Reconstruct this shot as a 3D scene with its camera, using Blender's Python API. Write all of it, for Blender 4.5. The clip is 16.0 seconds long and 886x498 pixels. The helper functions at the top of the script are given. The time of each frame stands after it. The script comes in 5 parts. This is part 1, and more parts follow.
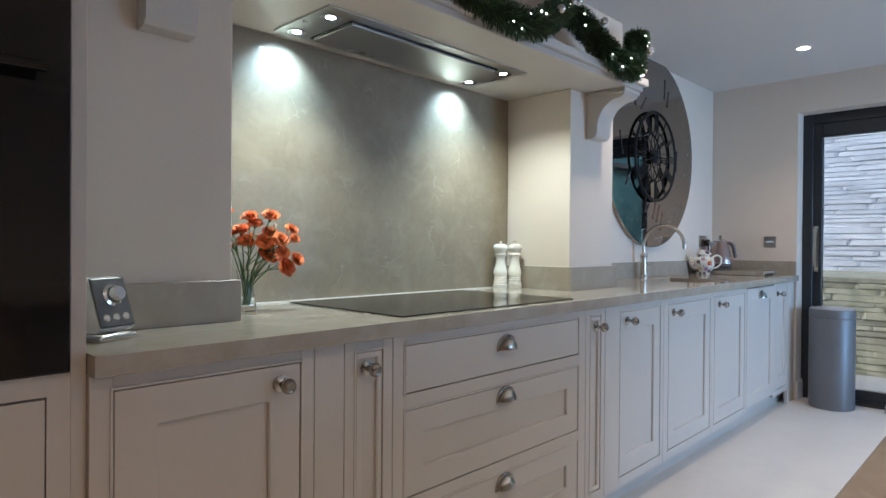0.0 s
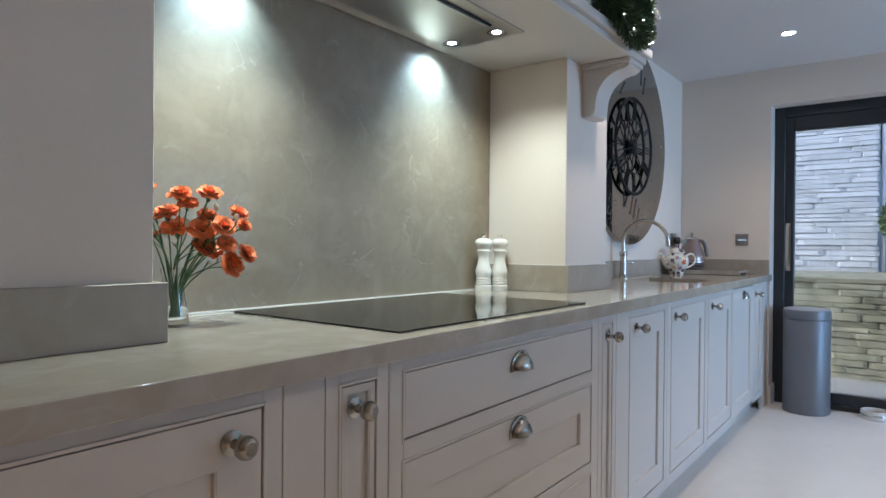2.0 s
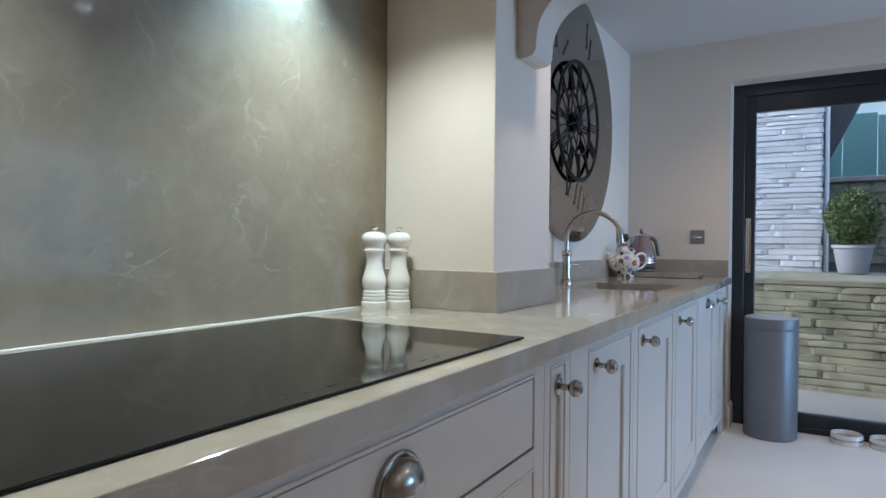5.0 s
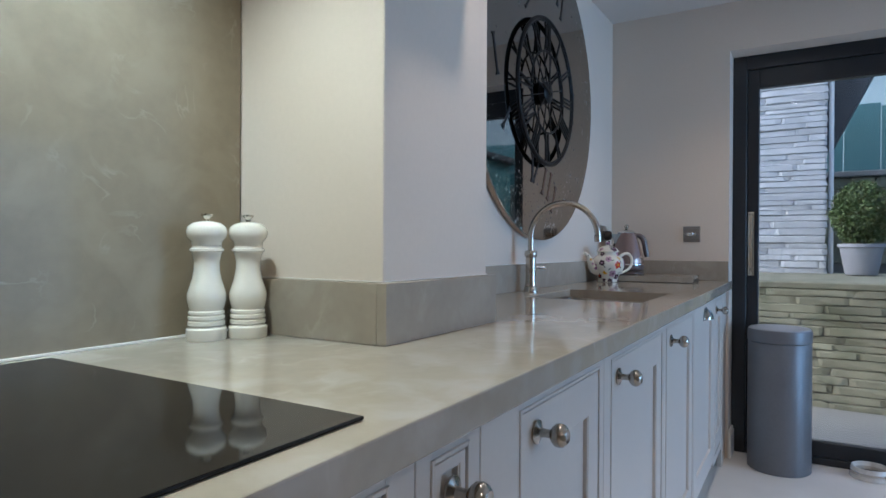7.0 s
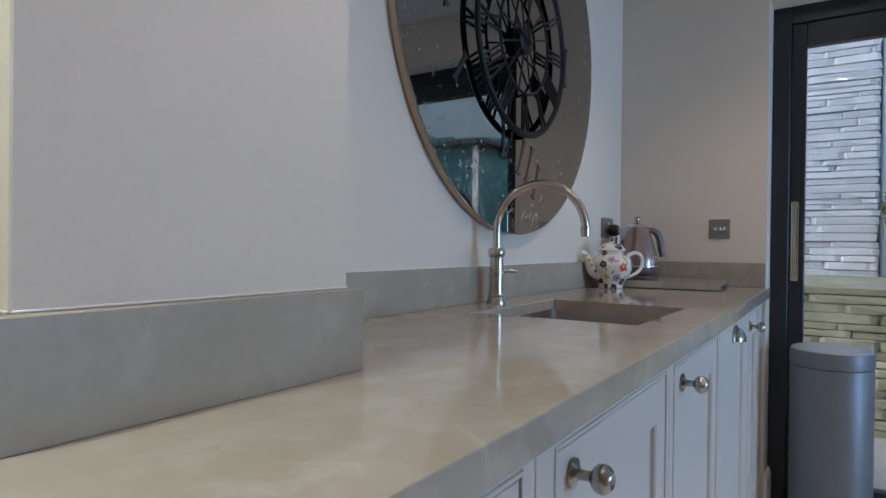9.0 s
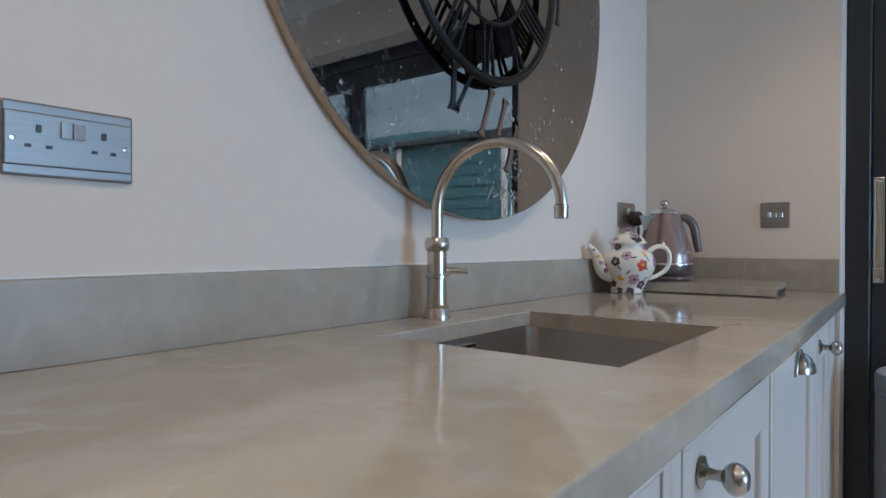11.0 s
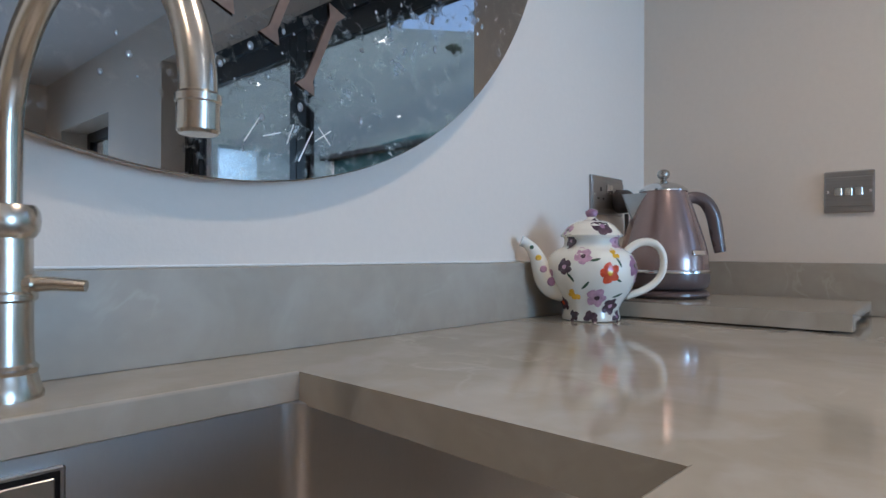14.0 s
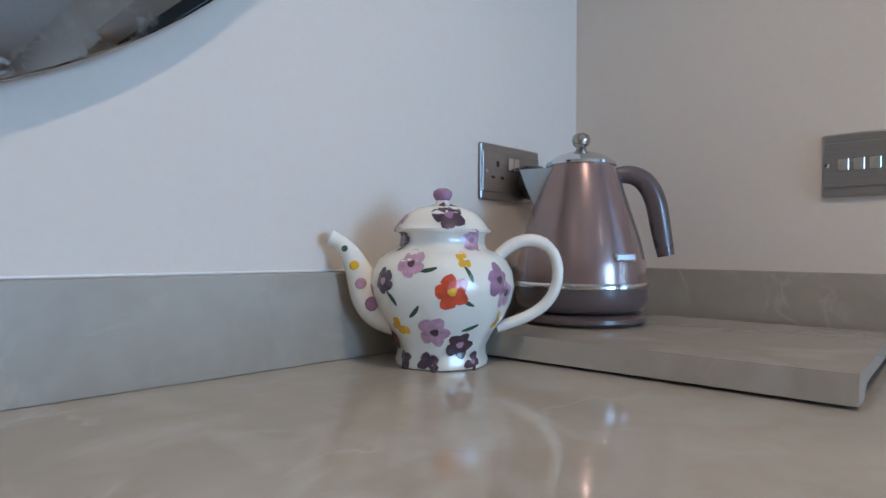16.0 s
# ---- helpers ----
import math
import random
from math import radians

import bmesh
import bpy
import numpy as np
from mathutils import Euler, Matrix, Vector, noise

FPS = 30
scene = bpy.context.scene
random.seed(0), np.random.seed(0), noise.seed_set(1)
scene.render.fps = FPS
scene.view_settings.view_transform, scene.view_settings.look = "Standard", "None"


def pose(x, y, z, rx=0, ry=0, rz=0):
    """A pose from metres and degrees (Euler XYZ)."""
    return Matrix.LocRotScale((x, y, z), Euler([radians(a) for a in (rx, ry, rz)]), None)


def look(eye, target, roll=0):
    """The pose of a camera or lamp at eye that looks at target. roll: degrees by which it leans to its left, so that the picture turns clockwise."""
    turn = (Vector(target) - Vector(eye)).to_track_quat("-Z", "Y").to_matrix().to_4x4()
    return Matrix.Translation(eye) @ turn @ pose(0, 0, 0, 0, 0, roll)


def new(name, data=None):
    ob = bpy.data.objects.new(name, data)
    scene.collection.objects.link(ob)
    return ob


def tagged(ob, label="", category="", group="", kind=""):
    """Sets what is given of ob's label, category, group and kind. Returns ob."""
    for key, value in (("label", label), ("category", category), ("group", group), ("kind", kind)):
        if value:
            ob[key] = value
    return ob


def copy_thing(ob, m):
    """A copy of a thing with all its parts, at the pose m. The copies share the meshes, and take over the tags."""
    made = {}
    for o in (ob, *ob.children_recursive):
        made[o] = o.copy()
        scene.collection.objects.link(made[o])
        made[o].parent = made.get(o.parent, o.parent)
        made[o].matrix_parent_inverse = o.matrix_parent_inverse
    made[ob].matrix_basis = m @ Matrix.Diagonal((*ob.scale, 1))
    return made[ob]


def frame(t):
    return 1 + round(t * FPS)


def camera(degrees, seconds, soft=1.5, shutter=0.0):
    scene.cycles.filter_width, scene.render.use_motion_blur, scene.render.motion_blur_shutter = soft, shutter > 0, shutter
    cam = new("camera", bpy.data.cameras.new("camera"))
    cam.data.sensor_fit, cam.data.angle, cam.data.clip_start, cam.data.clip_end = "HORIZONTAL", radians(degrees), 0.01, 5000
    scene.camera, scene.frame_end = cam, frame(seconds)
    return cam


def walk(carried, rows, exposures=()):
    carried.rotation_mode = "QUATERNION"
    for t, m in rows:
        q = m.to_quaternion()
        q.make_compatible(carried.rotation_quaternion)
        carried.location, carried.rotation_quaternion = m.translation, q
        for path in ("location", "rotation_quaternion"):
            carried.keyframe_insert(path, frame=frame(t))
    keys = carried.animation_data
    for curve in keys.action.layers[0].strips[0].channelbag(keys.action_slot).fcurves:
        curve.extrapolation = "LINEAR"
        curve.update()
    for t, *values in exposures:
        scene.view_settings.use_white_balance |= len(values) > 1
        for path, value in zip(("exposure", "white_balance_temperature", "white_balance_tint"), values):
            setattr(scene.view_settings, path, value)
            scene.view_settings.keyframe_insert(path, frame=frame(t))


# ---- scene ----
cam = camera(71.7, 16.0)
PATH = [
    (0, (0.152, -1.893, 1.124), (1.585, -0.498, 1.111), 0.4),
    (0.5, (0.189, -1.741, 1.119), (1.63, -0.354, 1.107), 0.5),
    (1, (0.221, -1.623, 1.113), (1.704, -0.28, 1.104), 0.5),
    (1.5, (0.278, -1.534, 1.11), (1.819, -0.259, 1.098), 0.6),
    (2, (0.374, -1.45, 1.097), (1.952, -0.221, 1.089), 0.5),
    (2.5, (0.487, -1.36, 1.092), (2.096, -0.173, 1.082), 0.5),
    (3, (0.595, -1.287, 1.092), (2.227, -0.131, 1.082), 0.5),
    (3.5, (0.722, -1.224, 1.099), (2.375, -0.098, 1.09), 0.5),
    (4, (0.846, -1.175, 1.098), (2.518, -0.078, 1.089), 0.5),
    (6.5, (1.545, -1.016, 1.093), (3.26, 0.012, 1.081), 0.6),
    (7, (1.707, -0.992, 1.088), (3.418, 0.045, 1.082), 0.3),
    (7.5, (1.865, -0.978, 1.085), (3.572, 0.064, 1.076), 0.4),
    (8, (2.027, -0.963, 1.084), (3.724, 0.096, 1.074), 0.5),
    (10.5, (2.792, -0.828, 1.086), (4.389, 0.376, 1.067), 0.4),
    (11, (2.94, -0.817, 1.064), (4.513, 0.418, 1.049), 0.2),
    (11.5, (3.099, -0.786, 1.05), (4.653, 0.473, 1.044), 0.2),
    (12, (3.23, -0.752, 1.052), (4.767, 0.528, 1.053), 0.2),
    (12.5, (3.369, -0.729, 1.052), (4.886, 0.573, 1.053), 0.2),
    (13, (3.511, -0.709, 1.052), (5.011, 0.614, 1.054), 0.3),
    (13.5, (3.643, -0.688, 1.046), (5.125, 0.655, 1.05), 0.3),
    (14, (3.749, -0.67, 1.041), (5.214, 0.691, 1.049), 0.3),
    (14.5, (3.868, -0.639, 1.034), (5.33, 0.726, 1.046), 0.6),
    (15, (3.983, -0.617, 1.039), (5.429, 0.765, 1.046), 0.4),
    (15.5, (4.113, -0.601, 1.044), (5.553, 0.786, 1.044), 0.4),
    (16, (4.245, -0.601, 1.049), (5.675, 0.797, 1.051), 0.4),
]
EXPOSURES = [(0.0, 1.63, 5650, 12), (3.0, 1.59, 5450, 12), (6.5, 1.31, 5450, 12), (8.0, 1.14, 5550, 12), (10.5, 1.46, 5850, 12), (13.0, 1.64, 5750, 12), (16.0, 1.72, 5550, 12)]
walk(cam, [(t, look(eye, target, roll)) for t, eye, target, roll in PATH], exposures=EXPOSURES)

# ---------- world, sun, exposure ----------
world = bpy.data.worlds.new("world")
scene.world = world
world.use_nodes = True
wn = world.node_tree
sky = wn.nodes.new("ShaderNodeTexSky")
sky.sky_type, sky.sun_disc = 'NISHITA', False
sky.sun_elevation, sky.sun_rotation = radians(40), radians(-25)
sky.air_density, sky.dust_density, sky.ozone_density = 1.0, 3.0, 1.5
wn.nodes["Background"].inputs["Strength"].default_value = 0.15
wn.links.new(sky.outputs[0], wn.nodes["Background"].inputs[0])


def lamp(name, kind, matrix, watts, colour, **props):
    data = bpy.data.lights.new(name, kind)
    data.energy, data.color = watts, colour
    if kind == 'SPOT':
        data.spot_size, data.spot_blend, data.shadow_soft_size = props["size"], props["blend"], props["soft"]
    if kind == 'AREA':
        data.shape, data.size, data.size_y, data.spread = 'RECTANGLE', props["size"], props["size_y"], radians(100)
    if kind == 'SUN':
        data.angle = props["angle"]
    ob = new(name, data)
    ob.matrix_world = matrix
    return ob


lamp("sun", 'SUN', look((-12, 26, 24), (0, 0, 0)), 0.5, (1.0, 0.98, 0.95), angle=radians(20))
HOOD_W, CEIL_W, FILL_W = 2.2, 10.0, 9.8
for hx in (1.279, 2.140):
    lamp("hood_spot", 'SPOT', look((hx, -0.108, 1.826), (hx, 0.05, 1.58)), 2.3 * HOOD_W, (0.64, 0.90, 1.0), size=radians(108), blend=0.95, soft=0.014)
    lamp("hood_spot", 'SPOT', look((hx, -0.298, 1.826), (hx + (0.12 if hx > 2 else -0.05), -0.27, 1.05)), 4.9 * HOOD_W, (0.97, 1.0, 0.81), size=radians(126), blend=0.9, soft=0.014)
CEIL_SPOTS = [(x, y) for x in (-0.1, 1.4, 2.9, 4.44) for y in (-0.83, -2.3, -3.8) if x > 2 or y < -2]
for lx, ly in CEIL_SPOTS:
    warm = lx < 0
    lamp("ceiling_spot", 'SPOT', look((lx, ly, 2.35), (lx, ly, 0)), CEIL_W * (1.4 if warm else 0.88), (1.0, 0.58, 0.28) if warm else (1.0, 0.76, 0.53), size=radians(120), blend=0.8, soft=0.03)
# added fill lamp: cool daylight on the right-hand end, from an unseen opening
lamp("window_daylight", 'AREA', look((4.3, -5.13, 1.25), (4.3, 0, 1.1)), FILL_W, (0.40, 0.69, 1.0), size=1.26, size_y=1.6)


# ---------- materials ----------
def mat(name, base, rough=0.5, metal=0.0, var=0.06, vscale=4.0, fine=90.0, bump=0.0, bscale=300.0, rvar=0.06,
        rnd=0.0, coat=0.0, veins=None, second=None, trans=0.0, ior=1.45, glow=None, stretch=None, island=0.0, bdist=0.002):
    m = bpy.data.materials.new(name)
    m.use_nodes = True
    t = m.node_tree
    n, l = t.nodes, t.links
    b = n["Principled BSDF"]
    b.inputs["Metallic"].default_value = metal
    b.inputs["Coat Weight"].default_value = coat
    b.inputs["Coat Roughness"].default_value = 0.06
    b.inputs["Transmission Weight"].default_value = trans
    b.inputs["IOR"].default_value = ior
    if glow:
        b.inputs["Emission Color"].default_value = (*glow[:3], 1)
        b.inputs["Emission Strength"].default_value = glow[3]
    geo = n.new("ShaderNodeNewGeometry")
    pos = geo.outputs["Position"]
    if stretch:
        mp = n.new("ShaderNodeMapping")
        mp.inputs["Scale"].default_value = stretch
        l.new(pos, mp.inputs[0])
        pos = mp.outputs[0]

    def noise_tex(scale, detail=4, dist=0.0):
        q = n.new("ShaderNodeTexNoise")
        q.inputs["Scale"].default_value, q.inputs["Detail"].default_value, q.inputs["Distortion"].default_value = scale, detail, dist
        l.new(pos, q.inputs["Vector"])
        return q.outputs["Fac"]

    def math_node(op, a, c):
        q = n.new("ShaderNodeMath")
        q.operation = op
        for i, v in enumerate((a, c)):
            if isinstance(v, (int, float)):
                q.inputs[i].default_value = v
            else:
                l.new(v, q.inputs[i])
        return q.outputs[0]

    def mix(fac, a, c):
        q = n.new("ShaderNodeMix")
        q.data_type = 'RGBA'
        for i, v in ((0, fac), (6, a), (7, c)):
            if isinstance(v, (int, float)):
                q.inputs[i].default_value = v
            elif isinstance(v, tuple):
                q.inputs[i].default_value = (*v[:3], 1)
            else:
                l.new(v, q.inputs[i])
        return q.outputs[2]

    def ramp(fac, lo, hi):
        q = n.new("ShaderNodeMapRange")
        q.inputs[1].default_value, q.inputs[2].default_value = lo, hi
        l.new(fac, q.inputs[0])
        return q.outputs[0]

    big, small = noise_tex(vscale, 5), noise_tex(fine, 3)
    tone = math_node('ADD', math_node('MULTIPLY', big, 0.65), math_node('MULTIPLY', small, 0.35))
    dark = tuple(c * (1 - 1.6 * var) for c in base)
    lite = tuple(min(1, c * (1 + 1.6 * var)) for c in base)
    col = mix(ramp(tone, 0.3, 0.7), dark, lite)
    if second:
        col = mix(ramp(noise_tex(second[3], 6, 0.6), 0.48, 0.66), col, second[:3])
    if veins:
        v1 = math_node('ABSOLUTE', math_node('SUBTRACT', noise_tex(veins[3], 5, 1.2), 0.5), 0)
        gate = ramp(noise_tex(veins[3] * 0.9 + 1.7, 3), 0.52, 0.68)
        line = math_node('MULTIPLY', ramp(v1, veins[4], 0.0), gate)
        col = mix(math_node('MULTIPLY', line, veins[5]), col, veins[:3])
    if rnd or island:
        if rnd:
            r = n.new("ShaderNodeObjectInfo").outputs["Random"]
        else:
            r = geo.outputs["Random Per Island"]
        k = rnd or island
        hs = n.new("ShaderNodeHueSaturation")
        l.new(col, hs.inputs["Color"])
        q = n.new("ShaderNodeMapRange")
        q.inputs[3].default_value, q.inputs[4].default_value = 1 - k, 1 + k
        l.new(r, q.inputs[0])
        l.new(q.outputs[0], hs.inputs["Value"])
        col = hs.outputs["Color"]
    l.new(col, b.inputs["Base Color"])
    q = n.new("ShaderNodeMapRange")
    q.inputs[3].default_value, q.inputs[4].default_value = max(0.0, rough - rvar), min(1, rough + rvar)
    l.new(big, q.inputs[0])
    l.new(q.outputs[0], b.inputs["Roughness"])
    if bump:
        bp = n.new("ShaderNodeBump")
        bp.inputs["Strength"].default_value, bp.inputs["Distance"].default_value = bump, bdist
        l.new(noise_tex(bscale, 4), bp.inputs["Height"])
        l.new(bp.outputs[0], b.inputs["Normal"])
    return m


M_WALL = mat("wall_paint", (0.71, 0.63, 0.545), 0.75, var=0.02, vscale=1.5, bump=0.12, bscale=220)
M_CEIL = mat("ceiling_paint", (0.66, 0.64, 0.62), 0.85, var=0.015, vscale=1.0, bump=0.08, bscale=180)
M_CAB = mat("cabinet_paint", (0.60, 0.557, 0.51), 0.42, var=0.02, vscale=2.0, bump=0.05, bscale=150)
M_CABIN = mat("cabinet_interior", (0.16, 0.13, 0.11), 0.7, var=0.03)
M_STONE = mat("quartz_worktop", (0.40, 0.355, 0.29), 0.085, var=0.05, vscale=5, fine=45, rvar=0.025, veins=(0.56, 0.52, 0.45, 6.0, 0.030, 0.42), second=(0.445, 0.405, 0.35, 11.0))
# the worktop's stone, honed; shade of the upright faces put into a darker colour
M_HONED_SHADE = mat("shaded_honed_upstand", (0.355, 0.31, 0.25), 0.38, var=0.06, vscale=5, fine=45, rvar=0.04, veins=(0.52, 0.48, 0.41, 6.0, 0.026, 0.42), second=(0.39, 0.35, 0.29, 11.0))
M_SPLASH = mat("quartz_splashback", (0.252, 0.206, 0.142), 0.52, var=0.09, vscale=6, fine=40, rvar=0.05, coat=0.09, veins=(0.46, 0.42, 0.34, 7.0, 0.022, 0.45), second=(0.29, 0.24, 0.17, 9.0))
M_HOB = mat("black_ceramic_glass", (0.012, 0.011, 0.011), 0.05, var=0.02, rvar=0.02, ior=1.33)
M_OVEN = mat("black_oven_glass", (0.008, 0.008, 0.009), 0.08, var=0.02, rvar=0.02)
M_STEEL = mat("brushed_steel", (0.52, 0.50, 0.47), 0.30, 1.0, var=0.05, vscale=6, rvar=0.08, stretch=(1, 1, 30))
M_SINK = mat("sink_steel", (0.64, 0.60, 0.56), 0.31, 1.0, var=0.02, vscale=3, rvar=0.03, stretch=(4, 4, 1))
M_NICKEL = mat("satin_nickel", (0.58, 0.55, 0.50), 0.22, 1.0, var=0.04, rvar=0.05)
M_CHROME = mat("chrome", (0.72, 0.71, 0.70), 0.10, 1.0, var=0.03, rvar=0.03)
M_PEWTER = mat("polished_pewter", (0.42, 0.39, 0.35), 0.20, 1.0, var=0.10, vscale=60, rvar=0.08)
M_FRAME = mat("anthracite_frame", (0.018, 0.020, 0.024), 0.38, var=0.05, vscale=8, bump=0.05, bscale=500)
M_FLOOR = mat("pale_floor", (0.70, 0.68, 0.65), 0.34, var=0.035, vscale=1.2, fine=12, rvar=0.06, second=(0.73, 0.71, 0.68, 2.0))
M_WHITE = mat("white_gloss", (0.80, 0.78, 0.73), 0.22, var=0.02, vscale=20, rvar=0.04, coat=0.3)
M_SKIRT = mat("white_satin_paint", (0.78, 0.75, 0.70), 0.4, var=0.02)
M_GLASS = mat("clear_glass", (0.97, 0.98, 0.98), 0.0, var=0.0, rvar=0.0, trans=1.0, ior=1.45)
M_LED = mat("led_lens", (0.9, 0.9, 0.88), 0.4, var=0.0, glow=(1.0, 0.93, 0.82, 45.0))
M_LEDC = mat("cool_led_lens", (0.9, 0.9, 0.9), 0.4, var=0.0, glow=(0.82, 0.95, 1.0, 12.0))
M_BIN = mat("grey_coated_metal", (0.17, 0.175, 0.19), 0.42, 0.3, var=0.05, vscale=6, rvar=0.06)
M_BINLID = mat("grey_plastic_lid", (0.36, 0.38, 0.41), 0.38, var=0.04, vscale=8)


def antique_mirror(name):
    """Smoked mirror whose silvering is clouded in patches, more so towards the rim."""
    m = mat(name, (0.33, 0.318, 0.305), 0.015, 1.0, var=0.02, rvar=0.0)
    n, l = m.node_tree.nodes, m.node_tree.links
    b = n["Principled BSDF"]
    geo = n.new("ShaderNodeNewGeometry")

    def step(kind, lo, hi, scale=1.0, detail=6.0, dist=0.0):
        r = n.new("ShaderNodeMapRange")
        r.inputs[1].default_value, r.inputs[2].default_value = lo, hi
        if kind == "noise":
            q = n.new("ShaderNodeTexNoise")
            q.inputs["Scale"].default_value, q.inputs["Detail"].default_value = scale, detail
            q.inputs["Roughness"].default_value, q.inputs["Distortion"].default_value = 0.68, dist
            l.new(geo.outputs["Position"], q.inputs["Vector"])
            l.new(q.outputs["Fac"], r.inputs[0])
        else:
            q = n.new("ShaderNodeVectorMath")
            q.operation = 'DISTANCE'
            q.inputs[1].default_value = (4.03, -0.03, 1.83)
            l.new(geo.outputs["Position"], q.inputs[0])
            l.new(q.outputs["Value"], r.inputs[0])
        return r.outputs[0]

    def times(a, c):
        q = n.new("ShaderNodeMath")
        q.operation = 'MULTIPLY'
        for i, v in enumerate((a, c)):
            if isinstance(v, float):
                q.inputs[i].default_value = v
            else:
                l.new(v, q.inputs[i])
        return q.outputs[0]

    cloud = times(times(step("noise", 0.50, 0.66, 55.0, 8.0, 0.5), step("noise", 0.39, 0.56, 5.0, 4.0, 0.5)), step("rim", 0.40, 0.60))
    old = b.inputs["Base Color"].links[0].from_socket
    mx = n.new("ShaderNodeMix")
    mx.data_type = 'RGBA'
    mx.inputs[7].default_value = (0.46, 0.44, 0.41, 1)
    l.new(cloud, mx.inputs[0])
    l.new(old, mx.inputs[6])
    l.new(mx.outputs[2], b.inputs["Base Color"])
    l.new(times(cloud, 0.40), b.inputs["Roughness"])
    return m


M_MIRROR = antique_mirror("smoked_mirror")


# ---------- mesh tools ----------
def box(bm, x0, y0, z0, x1, y1, z1, bev=0.0, seg=1):
    r = bmesh.ops.create_cube(bm, size=1.0)
    vs = r["verts"]
    for v in vs:
        v.co = Vector(((x0 + x1) / 2 + v.co.x * (x1 - x0), (y0 + y1) / 2 + v.co.y * (y1 - y0), (z0 + z1) / 2 + v.co.z * (z1 - z0)))
    if bev:
        es = {e for v in vs for e in v.link_edges}
        bmesh.ops.bevel(bm, geom=list(es), offset=bev, segments=seg, profile=0.5, affect='EDGES')
    return vs


def lathe(bm, profile, c=(0, 0, 0), seg=32, m=None, ribs=0, depth=0.0):
    rings = []
    for r, z in profile:
        ring = []
        for i in range(seg):
            a = 2 * math.pi * i / seg
            rr = max(r, 1e-4) * (1 + (depth * math.cos(ribs * a) if ribs else 0))
            p = Vector((rr * math.cos(a), rr * math.sin(a), z))
            if m is not None:
                p = m @ p
            ring.append(bm.verts.new(p + Vector(c)))
        rings.append(ring)
    for a, b2 in zip(rings, rings[1:]):
        for i in range(seg):
            j = (i + 1) % seg
            bm.faces.new((a[i], a[j], b2[j], b2[i]))
    if profile[0][0] > 1e-3:
        bm.faces.new(rings[0][::-1])
    if profile[-1][0] > 1e-3:
        bm.faces.new(rings[-1])


def tube(bm, pts, radius, seg=12, flat=1.0, cap=True):
    pts = [Vector(p) for p in pts]
    n = len(pts)
    rad = radius if isinstance(radius, (list, tuple)) else [radius] * n
    tang = [(pts[min(i + 1, n - 1)] - pts[max(i - 1, 0)]).normalized() for i in range(n)]
    up = Vector((0, 0, 1)) if abs(tang[0].z) < 0.9 else Vector((1, 0, 0))
    side = tang[0].cross(up).normalized()
    rings = []
    for i in range(n):
        side = (side - tang[i] * side.dot(tang[i])).normalized()
        other = tang[i].cross(side)
        rings.append([bm.verts.new(pts[i] + rad[i] * (math.cos(a) * side + flat * math.sin(a) * other)) for a in (2 * math.pi * k / seg for k in range(seg))])
    for a, b2 in zip(rings, rings[1:]):
        for i in range(seg):
            j = (i + 1) % seg
            bm.faces.new((a[i], a[j], b2[j], b2[i]))
    if cap:
        bm.faces.new(rings[0][::-1])
        bm.faces.new(rings[-1])


def prism(bm, outline, axis, lo, hi):
    """A flat outline of (a, b) drawn out along an axis from lo to hi."""
    def at(a, b2, c):
        return {"x": (c, a, b2), "y": (a, c, b2), "z": (a, b2, c)}[axis]
    v0 = [bm.verts.new(at(a, b2, lo)) for a, b2 in outline]
    v1 = [bm.verts.new(at(a, b2, hi)) for a, b2 in outline]
    n = len(outline)
    bm.faces.new(v0)
    bm.faces.new(v1[::-1])
    for i in range(n):
        j = (i + 1) % n
        bm.faces.new((v0[i], v1[i], v1[j], v0[j]))


def bez(p0, p1, p2, p3, n=12):
    p0, p1, p2, p3 = map(Vector, (p0, p1, p2, p3))
    return [(1 - u) ** 3 * p0 + 3 * u * (1 - u) ** 2 * p1 + 3 * u * u * (1 - u) * p2 + u ** 3 * p3 for u in (i / n for i in range(n + 1))]


def mesh_from(name, bm, material, smooth=None):
    bmesh.ops.recalc_face_normals(bm, faces=bm.faces)
    me = bpy.data.meshes.new(name)
    bm.to_mesh(me)
    bm.free()
    me.materials.append(material)
    if smooth is not None:
        me.polygons.foreach_set("use_smooth", [True] * len(me.polygons))
        me.set_sharp_from_angle(angle=radians(smooth))
    return me


def part(name, bm, material, parent, label="", smooth=None):
    ob = new(name, mesh_from(name, bm, material, smooth))
    ob.parent = parent
    if parent is not None and parent.type == 'EMPTY':
        ob.matrix_parent_inverse = parent.matrix_basis.inverted()
    return tagged(ob, label)


def thing(name, at, label, category, group="", kind=""):
    ob = new(name)
    ob.empty_display_size = 0.05
    ob.matrix_basis = Matrix.Translation(at)
    return tagged(ob, label, category, group, kind)


def solid(name, bm, material, label, category="", kind="", smooth=None, group=""):
    return tagged(new(name, mesh_from(name, bm, material, smooth)), label, category, group, kind)


